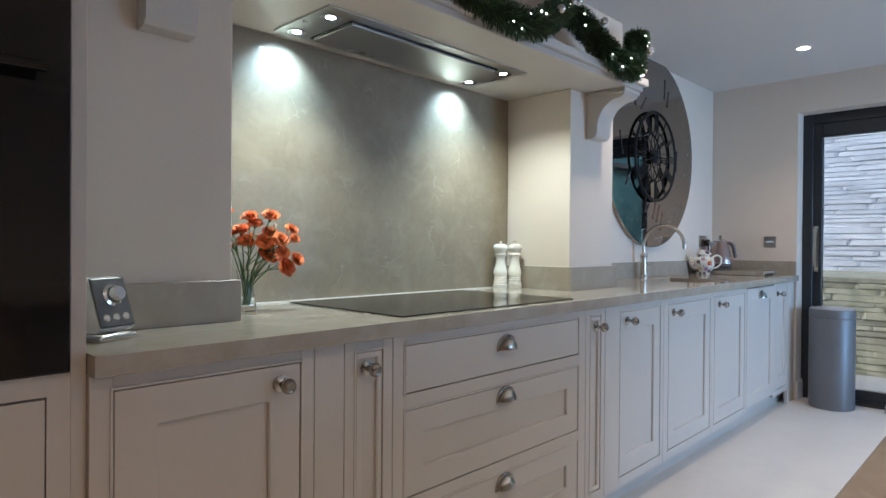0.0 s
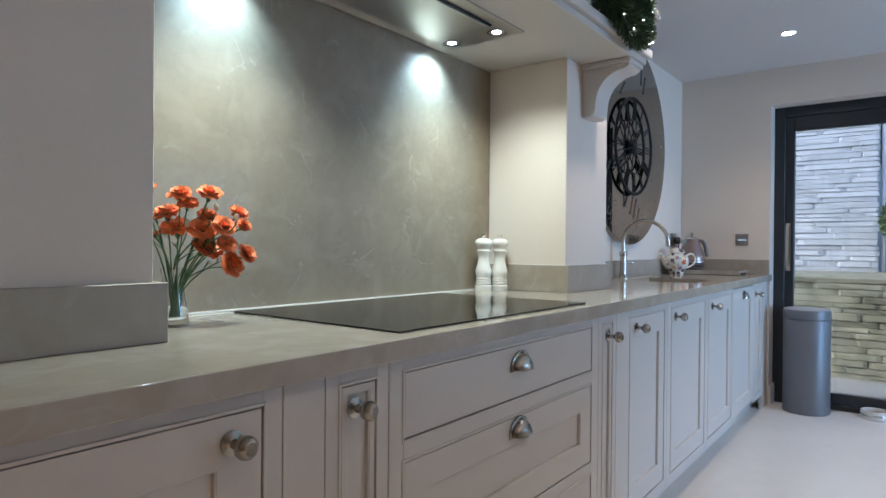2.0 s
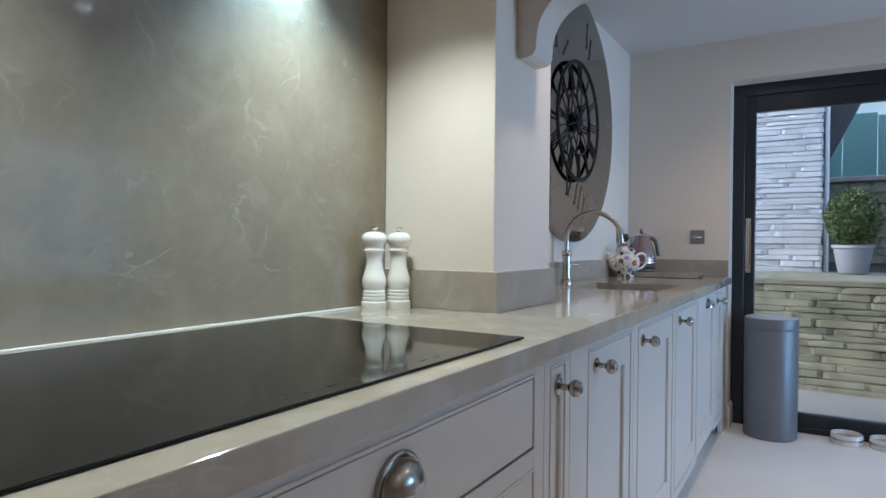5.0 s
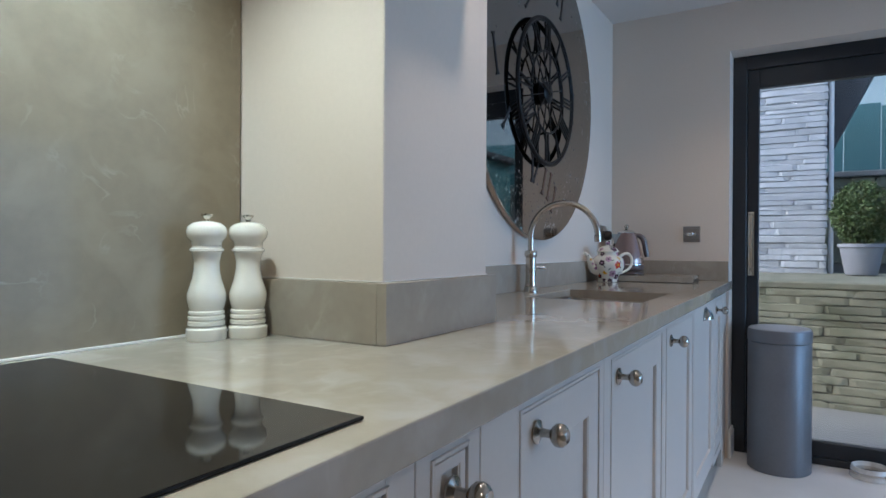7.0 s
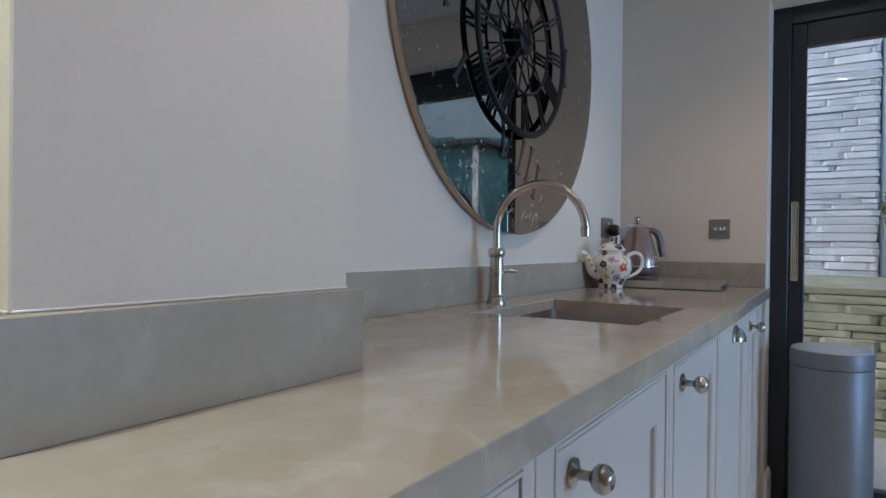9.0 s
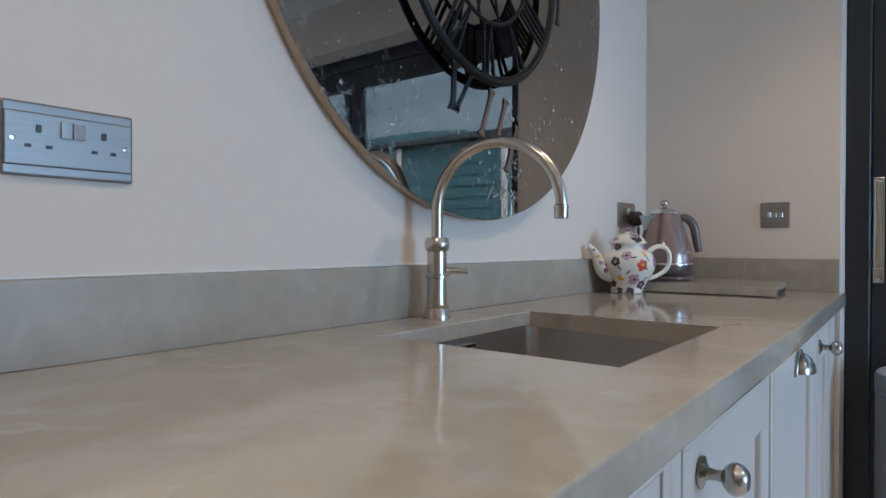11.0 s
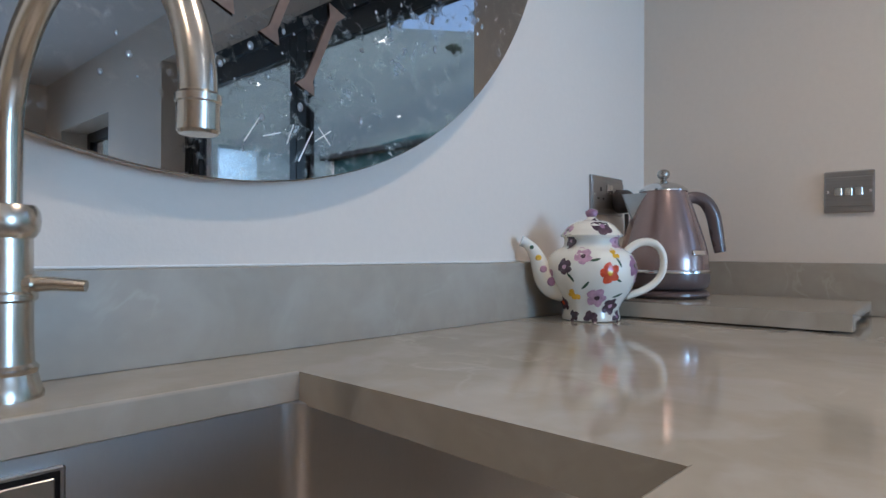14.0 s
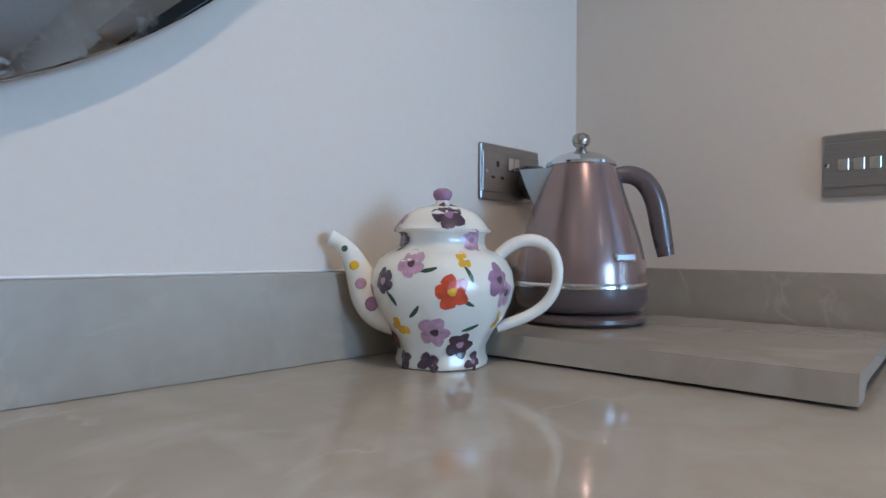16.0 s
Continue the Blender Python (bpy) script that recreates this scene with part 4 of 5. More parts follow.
def pot_radius(z):
    for (r0, z0), (r1, z1) in zip(TP[1:], TP[2:]):
        if z0 <= z <= z1:
            return r0 + (r1 - r0) * (z - z0) / max(1e-6, z1 - z0)
    for (r0, z0), (r1, z1) in zip(TL, TL[1:]):
        if z0 <= z <= z1:
            return r0 + (r1 - r0) * (z - z0) / (z1 - z0)
    if z > 0.172:
        return 0.014
    return 0.05


def on_pot(th, z, du, dv, lift):
    zz = z + dv
    r = pot_radius(zz)
    a = th + du / max(r, 0.02)
    r = r * (1 + (0.016 * math.cos(8 * a) if zz < 0.143 else 0)) + lift
    return TT @ Vector((r * math.cos(a), r * math.sin(a), zz))


def dab(bm, th, z, cu, cv, ru, rv, rot, lift, n=10):
    mid = bm.verts.new(on_pot(th, z, cu, cv, lift))
    ring = []
    for i in range(n):
        a = 2 * math.pi * i / n
        w = 1 + 0.12 * math.sin(3 * a + cu * 900)
        u0, v0 = ru * w * math.cos(a), rv * w * math.sin(a)
        ring.append(bm.verts.new(on_pot(th, z, cu + u0 * math.cos(rot) - v0 * math.sin(rot), cv + u0 * math.sin(rot) + v0 * math.cos(rot), lift)))
    for i in range(n):
        bm.faces.new((mid, ring[i], ring[(i + 1) % n]))


# (angle round the pot, height, petal colour, heart colour, size): -90 degrees faces the open worktop
for th, z, c1, c2, s in ((-82, 0.083, "red", "yellow", 1.3), (-138, 0.092, "dark", "pink", 1.15), (-115, 0.110, "pink", "dark", 1.1), (-96, 0.041, "pink", "dark", 1.2), (-68, 0.027, "dark", "pink", 1.1), (-42, 0.094, "mauve", "dark", 1.25),
                         (-32, 0.080, "pink", "dark", 1.1), (-164, 0.030, "dark", "red", 1.1), (-172, 0.075, "pink", "dark", 1.2), (-130, 0.046, "yellow", "yellow", 0.75), (-70, 0.1145, "yellow", "yellow", 0.65), (-30, 0.052, "yellow", "red", 0.7),
                         (-80, 0.160, "dark", "mauve", 1.2), (-150, 0.135, "dark", "pink", 0.9), (-50, 0.134, "pink", "mauve", 0.9), (-160, 0.154, "pink", "dark", 0.8), (-140, 0.008, "dark", "dark", 0.75), (-105, 0.007, "dark", "dark", 0.85), (-50, 0.009, "dark", "mauve", 0.75),
                         (0, 0.040, "dark", "pink", 1.1), (20, 0.085, "red", "yellow", 1.2), (60, 0.06, "dark", "pink", 1.2), (100, 0.09, "pink", "mauve", 1.2), (140, 0.06, "dark", "yellow", 1.2)):
    bm = B()
    t = radians(th)
    rr = random.Random(int(th * 7 + z * 1000))
    turn = rr.random() * 6.28
    for k in range(4 if s < 0.9 else 5):
        a = k * 1.257 + turn
        q = s * rr.uniform(0.85, 1.12)
        dab(bm, t, z, 0.0075 * q * math.cos(a), 0.0075 * q * math.sin(a), 0.0062 * q, 0.0058 * q, a, 0.0005 + 0.00012 * k)
    fl = part("painted_flower", bm, PAINT[c1], body if z < 0.145 else lid, "painted pansy")
    if s > 0.65:
        bm = B(); dab(bm, t, z, 0.0, 0.0, 0.0036 * s, 0.0032 * s, 0.3, 0.0013); part("flower_heart", bm, PAINT[c2], body if z < 0.145 else lid, "painted flower heart")
for th, z, rot in ((-112, 0.062, 0.8), (-70, 0.072, -0.5), (-130, 0.075, 2.2), (-62, 0.045, 0.4), (-100, 0.104, 0.2), (-68, 0.100, 2.0)):
    bm = B(); dab(bm, radians(th), z, 0, 0, 0.009, 0.0022, rot, 0.0004); part("painted_leaf", bm, PAINT["green"], body, "painted dark leaf")
for k, (cu, col, s) in enumerate(((0.30, "mauve", 0.010), (0.52, "pink", 0.008), (0.72, "yellow", 0.007), (0.88, "green", 0.005))):
    i = int(cu * 16)
    bm = B()
    c = TT @ (sp[i] + Vector((0, -(spr[i] + 0.0003), 0)))
    m = Matrix.Translation(c) @ Matrix.Rotation(math.atan2(RT.y, RT.x), 4, 'Z') @ Matrix.Rotation(radians(90), 4, 'X')
    lathe(bm, [(0.0, 0.0005), (s * 0.6, 0.0003), (s * 0.85, -0.0025)], seg=10, m=m); part("painted_spot", bm, PAINT[col], e.children[2], "painted petal")

# ---------- kettle ----------
KC = Vector((4.994, -0.138, 0.9502))
TK = Matrix.Translation(KC) @ Matrix.Rotation(math.atan2(RT.y, RT.x), 4, 'Z') @ Matrix.Diagonal((1.04, 1.04, 1.025, 1))
e = thing("kettle", KC, "glossy mauve-brown metal kettle with chrome trim on a stone board", "kettle")
M_KET = mat("mauve_brown_metallic", (0.29, 0.205, 0.185), 0.24, 0.6, var=0.05, vscale=10, rvar=0.03, coat=0.7)
M_KDARK = mat("kettle_dark_base", (0.105, 0.074, 0.068), 0.28, var=0.05, coat=0.3)
bm = B(); lathe(bm, [(0.0, 0.001), (0.080, 0.001), (0.086, 0.005), (0.086, 0.010), (0.080, 0.014), (0.0, 0.015)], seg=48, m=TK); part("power_base", bm, M_KDARK, e, smooth=40)
bm = B(); lathe(bm, [(0.0, 0.016), (0.076, 0.017), (0.083, 0.022), (0.0865, 0.032), (0.0868, 0.048)], seg=56, m=TK); part("lower_band", bm, M_KDARK, e, smooth=40)
bm = B(); lathe(bm, [(0.086, 0.0475), (0.0885, 0.0485), (0.089, 0.052), (0.0875, 0.055), (0.085, 0.0555)], seg=56, m=TK); part("trim_ring", bm, M_CHROME, e, "chrome trim ring", smooth=40)
bm = B(); lathe(bm, [(0.0855, 0.055), (0.0855, 0.066), (0.0835, 0.085), (0.078, 0.110), (0.0705, 0.135), (0.0625, 0.160), (0.055, 0.182), (0.0485, 0.200), (0.0445, 0.2105)], seg=56, m=TK); kb = part("body", bm, M_KET, e, smooth=50)
bm = B(); lathe(bm, [(0.0445, 0.2100), (0.0465, 0.2115), (0.046, 0.215), (0.0415, 0.219), (0.030, 0.226), (0.017, 0.230), (0.012, 0.231)], seg=48, m=TK); kl = part("lid", bm, M_CHROME, e, "chrome lid", smooth=40)
bm = B(); lathe(bm, [(0.012, 0.2305), (0.0075, 0.233), (0.0065, 0.237), (0.0105, 0.2405), (0.0125, 0.247), (0.0105, 0.2535), (0.005, 0.2565), (0.0, 0.257)], seg=28, m=TK); part("lid_knob", bm, M_PEWTER, kl, "dark chrome ball knob", smooth=60)
bm = B()
V = [TK @ Vector(q) for q in ((-0.030, -0.026, 0.2075), (-0.030, 0.026, 0.2075), (-0.083, -0.003, 0.206), (-0.083, 0.003, 0.206), (-0.060, -0.006, 0.148), (-0.060, 0.006, 0.148))]
v = [bm.verts.new(q) for q in V]
for f in ((0, 1, 3, 2), (0, 2, 4), (1, 5, 3), (2, 3, 5, 4), (0, 4, 5, 1)):
    bm.faces.new([v[i] for i in f])
part("spout", bm, mat("kettle_spout", (0.42, 0.47, 0.49), 0.25, 0.3, var=0.04), e, "pointed pale grey spout")
bm = B()
kh = bez((0.040, 0, 0.196), (0.078, 0, 0.212), (0.098, 0, 0.185), (0.104, 0, 0.150), 10) + bez((0.104, 0, 0.150), (0.108, 0, 0.125), (0.112, 0, 0.105), (0.115, 0, 0.090), 6)[1:]
tube(bm, [TK @ p for p in kh], [0.009 + 0.003 * math.sin(i / 16 * 3.0) for i in range(17)], 14, 1.25); part("handle", bm, M_KDARK, e, smooth=60)
bm = B()
m = TK @ Matrix.Rotation(radians(-62), 4, 'Z') @ Matrix.Translation((0.0843, 0, 0.088)) @ Matrix.Rotation(radians(-14), 4, 'Y')
box(bm, -0.004, -0.016, -0.005, 0.002, 0.016, 0.005, 0.0019, 2); bmesh.ops.transform(bm, matrix=m, verts=bm.verts); part("badge", bm, M_CHROME, kb, "plain chrome badge")

# ---------- salt and pepper mills ----------
e = thing("pepper_mill", (2.430, -0.057, 0.92), "cream glossy turned mill with a steel knob, by the hob", "pepper mill", "salt and pepper mills")
M_MILL = mat("cream_lacquer", (0.80, 0.765, 0.68), 0.12, var=0.015, vscale=20, rvar=0.03, coat=0.6)
at = (2.430, -0.057, 0.92)
bm = B(); lathe(bm, [(0.0, 0.0), (0.034, 0.0), (0.0352, 0.003), (0.0352, 0.020), (0.033, 0.023), (0.030, 0.024), (0.030, 0.0255), (0.0325, 0.027), (0.0325, 0.033), (0.030, 0.0345), (0.030, 0.036), (0.032, 0.0375), (0.032, 0.0425), (0.0298, 0.044),
           (0.0298, 0.0455), (0.0312, 0.047), (0.0312, 0.051), (0.029, 0.053), (0.031, 0.060), (0.0335, 0.072), (0.0335, 0.082), (0.030, 0.094), (0.0255, 0.108), (0.0225, 0.124), (0.022, 0.138), (0.024, 0.150), (0.0265, 0.157), (0.0295, 0.159), (0.0295, 0.163), (0.0265, 0.1645), (0.0255, 0.168)], at, 40)
part("body", bm, M_MILL, e, smooth=35)
bm = B(); lathe(bm, [(0.0255, 0.1685), (0.0265, 0.176), (0.0335, 0.184), (0.0352, 0.193), (0.033, 0.202), (0.025, 0.209), (0.012, 0.2125), (0.0, 0.213)], at, 40); hd = part("head", bm, M_MILL, e, smooth=40)
bm = B(); lathe(bm, [(0.004, 0.2125), (0.004, 0.216), (0.0095, 0.222), (0.010, 0.225), (0.006, 0.226), (0.0, 0.2262)], at, 20); part("knob", bm, M_NICKEL, hd, "satin steel knob", smooth=40)
copy_thing(e, Matrix.Translation((2.492, -0.094, 0.92)) @ Matrix.Rotation(0.6, 4, 'Z'))

# ---------- bin and bowls by the door ----------
e = thing("pedal_bin", (5.178, -0.845, 0), "tall round grey metal bin beside the glazed door", "bin")
bm = B(); lathe(bm, [(0.0, 0.0), (0.137, 0.0), (0.141, 0.004), (0.141, 0.625), (0.139, 0.629)], (5.178, -0.845, 0.0), 56); part("body", bm, M_BIN, e, smooth=40)
bm = B(); lathe(bm, [(0.139, 0.630), (0.1425, 0.633), (0.1425, 0.682), (0.139, 0.692)], (5.178, -0.845, 0.0), 56); part("rim", bm, M_BIN, e, smooth=40)
bm = B(); lathe(bm, [(0.139, 0.690), (0.134, 0.697), (0.120, 0.700), (0.0, 0.704)], (5.178, -0.845, 0.0), 56); part("lid", bm, M_BINLID, e, "smooth light grey lid", smooth=40)
M_BOWL = mat("pet_bowl_glaze", (0.62, 0.60, 0.57), 0.2, var=0.08, vscale=25, coat=0.3)
e = thing("pet_bowl", (5.262, -1.225, 0), "low pale ceramic pet bowl on the floor by the door", "bowl", "pet bowls")
bm = B(); lathe(bm, [(0.0, 0.0), (0.082, 0.0), (0.085, 0.004), (0.078, 0.052), (0.075, 0.055), (0.071, 0.052), (0.066, 0.018), (0.0, 0.014)], (5.262, -1.225, 0.0), 40); p = part("dish", bm, M_BOWL, e, smooth=40)
bm = B(); lathe(bm, [(0.0837, 0.024), (0.0842, 0.0245), (0.0835, 0.034), (0.0827, 0.0345)], (5.262, -1.225, 0.0), 40); part("band", bm, M_NICKEL, p, "thin grey band")
copy_thing(e, Matrix.Translation((5.262, -1.41, 0)))

# ---------- island beside the start of the walk ----------
e = thing("kitchen_island", (1.7, -2.3, 0), "greige kitchen island with a stone worktop", "island")
bm = B(); box(bm, 0.60, -2.75, 0.88, 2.9, -1.773, 0.92, 0.004, 2); part("worktop", bm, M_STONE, e)
bm = B(); box(bm, 0.65, -2.70, 0.0, 2.85, -1.82, 0.88, 0.004); part("body", bm, M_CAB, e)

# ---------- kitchen timer radio ----------
RC = Vector((0.580, -0.470, 0.92))
TR = Matrix.Translation(RC) @ Matrix.Rotation(radians(24), 4, 'Z') @ Matrix.Diagonal((0.92, 1, 0.97, 1))
e = thing("table_radio", RC, "small white radio with a slanted grey control panel", "radio")
M_RFACE = mat("radio_face", (0.13, 0.135, 0.14), 0.34, 0.2, var=0.06, vscale=40, rvar=0.05)
bm = B(); prism(bm, [(-0.042, 0.026), (-0.005, 0.135), (0.022, 0.135), (0.038, 0.120), (0.046, 0.026), (0.03, 0.018), (-0.03, 0.018)], "x", -0.046, 0.046); bmesh.ops.transform(bm, matrix=TR, verts=bm.verts); part("body", bm, M_WHITE, e, smooth=30)
slope = math.atan2(0.037, 0.109)
mf = TR @ Matrix.Translation((0, -0.0245, 0.0805)) @ Matrix.Rotation(-slope, 4, 'X')
bm = B(); box(bm, -0.045, -0.005, -0.055, 0.045, 0.0, 0.056, 0.004, 2); bmesh.ops.transform(bm, matrix=mf, verts=bm.verts); face = part("control_panel", bm, M_RFACE, e, "grey metal control panel")
bm = B(); lathe(bm, [(0.0, 0.026), (0.014, 0.026), (0.017, 0.022), (0.018, 0.006), (0.024, 0.004), (0.025, 0.0)], seg=32, m=mf @ Matrix.Translation((0.0, -0.005, 0.014)) @ Matrix.Rotation(radians(90), 4, 'X')); part("dial", bm, M_CHROME, face, "polished dial", smooth=40)
for bx in (-0.026, 0.0, 0.026):
    bm = B(); lathe(bm, [(0.0, 0.0025), (0.007, 0.002), (0.009, 0.0)], seg=20, m=mf @ Matrix.Translation((bx, -0.005, -0.034)) @ Matrix.Rotation(radians(90), 4, 'X')); part("button", bm, M_NICKEL, face, "round metal button", smooth=40)
bm = B(); box(bm, -0.05, -0.048, 0.0, 0.05, 0.05, 0.016, 0.006, 3); bmesh.ops.transform(bm, matrix=TR, verts=bm.verts); part("stand", bm, M_CHROME, e, "polished metal stand")

# ---------- flowers in a glass vase ----------
VC = Vector((1.085, -0.135, 0.92))
e = thing("flower_vase", VC, "clear glass vase of orange carnations beside the hob", "flowers")
M_VASE = mat("vase_glass", (0.96, 0.97, 0.96), 0.02, var=0.0, rvar=0.0, trans=1.0, ior=1.45)
M_WATER = mat("water", (0.95, 0.97, 0.96), 0.0, var=0.0, rvar=0.0, trans=1.0, ior=1.33)
bm = B(); lathe(bm, [(0.0, 0.0), (0.031, 0.0), (0.033, 0.003), (0.030, 0.022), (0.024, 0.055), (0.0215, 0.078), (0.0245, 0.105), (0.029, 0.122), (0.0275, 0.1225), (0.0225, 0.104), (0.0195, 0.078), (0.022, 0.055), (0.0275, 0.022), (0.028, 0.006), (0.0, 0.005)], VC, 40)
vs = part("vase", bm, M_VASE, e, "clear waisted glass vase", smooth=50); vs.visible_shadow = False
bm = B(); lathe(bm, [(0.0, 0.0055), (0.0272, 0.0065), (0.0268, 0.022), (0.0213, 0.055), (0.0192, 0.070), (0.0, 0.070)], VC, 32); w = part("water", bm, M_WATER, vs, smooth=50); w.visible_shadow = False
M_STEM = mat("stem_green", (0.085, 0.16, 0.055), 0.5, var=0.15, vscale=50)
M_CARN = mat("orange_petal", (0.97, 0.27, 0.095), 0.55, var=0.14, vscale=70, fine=300, island=0.22)
M_BUD = mat("pale_bud", (0.55, 0.42, 0.30), 0.5, var=0.1, vscale=60)
rv, dv = Vector((0.6, -0.8, 0)), Vector((0.8, 0.6, 0))
rng = random.Random(11)
BLOOMS = [(305, 238, 0.8), (448, 257, 1.0), (535, 250, 1.1), (380, 322, 1.1), (420, 375, 1.35), (520, 385, 1.2), (522, 447, 1.35), (620, 320, 0.9), (600, 372, 1.0), (655, 368, 0.75), (608, 435, 0.9), (657, 472, 0.95), (610, 512, 1.25), (330, 345, 1.0), (300, 352, 0.9), (470, 292, 0.9), (525, 335, 1.1), (330, 408, 0.6)]
for bx, by, s in BLOOMS:
    right = (bx - 398) * 0.000613
    top = 1.094 + (441 - 200 - by / 1.86) * 1.21 / 1062
    p = Vector((VC.x, VC.y, 0)) + rv * right + dv * rng.uniform(-0.05, 0.035) + Vector((0, 0, top))
    neckp = VC + Vector((rng.uniform(-0.012, 0.012), rng.uniform(-0.012, 0.012), 0.120))
    ax = ((p - neckp).normalized() + 0.45 * (-dv) + Vector((0, 0, 0.35))).normalized()
    base = p - ax * 0.020 * s
    bm = B(); tube(bm, bez(VC + Vector((rng.uniform(-0.012, 0.012), rng.uniform(-0.012, 0.012), 0.015)), neckp + Vector((0, 0, -0.03)), neckp.lerp(base, 0.55) + Vector((0, 0, 0.012)), base, 14), 0.0017, 7)
    a = neckp.lerp(base, 0.6)
    for k in range(2):
        side = Vector((rng.gauss(0, 1), rng.gauss(0, 1), 0.4)).normalized()
        tube(bm, [a, a + side * 0.016 + Vector((0, 0, 0.01)), a + side * 0.034], [0.0016, 0.0026, 0.0003], 5, 0.3)
    st = part("stem", bm, M_STEM, e, "green stem", smooth=60)
    mm = Matrix.Translation(base) @ ax.to_track_quat('Z', 'Y').to_matrix().to_4x4()
    bm = B(); lathe(bm, [(0.0, -0.006), (0.0035 * s, -0.004), (0.005 * s, 0.004), (0.0062 * s, 0.014 * s), (0.0058 * s, 0.016 * s)], seg=10, m=mm); part("calyx", bm, M_STEM, st, "green calyx", smooth=50)
    bm = B()
    R0 = 0.026 * s
    for ring, (cnt, tilt, rad) in enumerate(((9, 0.15, 1.0), (8, 0.55, 0.9), (7, 0.95, 0.72), (5, 1.3, 0.5))):
        for k in range(cnt):
            a0 = 2 * math.pi * (k + 0.5 * (ring % 2)) / cnt + rng.uniform(-0.2, 0.2)
            L = R0 * rad * rng.uniform(0.9, 1.12)
            wd = L * 0.85
            t = tilt + rng.uniform(-0.15, 0.15)
            rows = []
            for i in range(4):
                q = i / 3
                row = []
                for jx in range(5):
                    u0 = (jx - 2) / 2
                    rip = (0.0022 * s * math.sin(u0 * 6 + k) * q + (0.0012 * s * (-1) ** jx if i == 3 else 0))
                    lx, ly = L * q * (1 - 0.12 * u0 * u0), wd * u0 * (0.25 + 0.75 * q) * 0.62
                    x1, z1 = lx * math.cos(t), lx * math.sin(t) + rip + 0.012 * s
                    row.append(bm.verts.new(mm @ Vector((x1 * math.cos(a0) - ly * math.sin(a0), x1 * math.sin(a0) + ly * math.cos(a0), z1))))
                rows.append(row)
            for ra, rb in zip(rows, rows[1:]):
                for jx in range(4):
                    bm.faces.new((ra[jx], ra[jx + 1], rb[jx + 1], rb[jx]))
    part("bloom", bm, M_CARN, st, "ruffled orange carnation bloom", smooth=70)
for bx, by in ((578, 315), (475, 372), (650, 352)):
    p = Vector((VC.x, VC.y, 0)) + rv * (bx - 398) * 0.000613 - dv * 0.04 + Vector((0, 0, 1.094 + (241 - by / 1.86) * 1.21 / 1062))
    bm = B(); lathe(bm, [(0.0, -0.008), (0.004, -0.004), (0.0055, 0.002), (0.004, 0.009), (0.0, 0.012)], p, 12); st = part("bud", bm, M_BUD, e, "pale closed bud", smooth=60)
    bm = B(); tube(bm, bez(VC + Vector((0, 0, 0.12)), VC + Vector((0, 0, 0.16)), p - Vector((0, 0, 0.04)), p - Vector((0, 0, 0.006)), 10), 0.0014, 6); part("stem", bm, M_STEM, e, smooth=60)

# ---------- round mirror and skeleton clock ----------
MX, MZ, MR = 4.080, 1.755, 0.636
e = thing("round_mirror", (MX, 0, MZ), "large round smoked mirror with applied droplets on the wall", "mirror")
M_BACK = mat("mirror_edge_wood", (0.50, 0.38, 0.27), 0.5, var=0.08, vscale=15)
m = Matrix.Translation((MX, 0, MZ)) @ Matrix.Rotation(radians(90), 4, 'X')
bm = B(); lathe(bm, [(0.0, 0.004), (MR - 0.006, 0.004), (MR - 0.002, 0.006), (MR - 0.001, 0.024)], seg=128, m=m); part("backing", bm, M_BACK, e, "brown backing board", smooth=40)
bm = B(); lathe(bm, [(MR - 0.001, 0.0242), (MR, 0.026), (MR, 0.029), (MR - 0.0015, 0.0305), (0.0, 0.0305)], seg=128, m=m)
g = part("mirror_glass", bm, M_MIRROR, e, "smoked mirror glass")
YM = -0.0307
M_DROP = mat("resin_droplet", (0.34, 0.35, 0.36), 0.05, 0.6, var=0.15, vscale=200, coat=0.6)
M_COPPER = mat("copper_foil", (0.21, 0.135, 0.10), 0.42, 0.5, var=0.12, vscale=30)
rng = random.Random(3)
bm = B()
for k in range(200):
    cl = rng.random()
    if cl < 0.35:
        px, pz = rng.gauss(3.80, 0.09), rng.gauss(1.55, 0.16)
    elif cl < 0.65:
        px, pz = rng.gauss(4.18, 0.10), rng.gauss(1.27, 0.09)
    elif cl < 0.8:
        px, pz = rng.gauss(4.45, 0.07), rng.gauss(1.45, 0.14)
    else:
        a, r = rng.uniform(0, 6.28), rng.uniform(0.3, 0.58)
        px, pz = MX + r * math.cos(a), MZ + r * math.sin(a)
    if math.hypot(px - MX, pz - MZ) > MR - 0.02:
        continue
    r = rng.choice((0.0010, 0.0014, 0.0018, 0.0024, 0.0040)) * rng.uniform(0.7, 1.2)
    st = rng.uniform(0.8, 1.7)
    lathe(bm, [(r, 0.0), (r * 0.8, r * 0.22), (r * 0.4, r * 0.34), (0.0, r * 0.38)], seg=9, m=Matrix.Translation((px, YM, pz)) @ Matrix.Rotation(radians(90), 4, 'X') @ Matrix.Diagonal((1, st, 1, 1)))
tagged(part("droplets", bm, M_DROP, g, "pale resin splash droplets", smooth=60), kind="stuff")


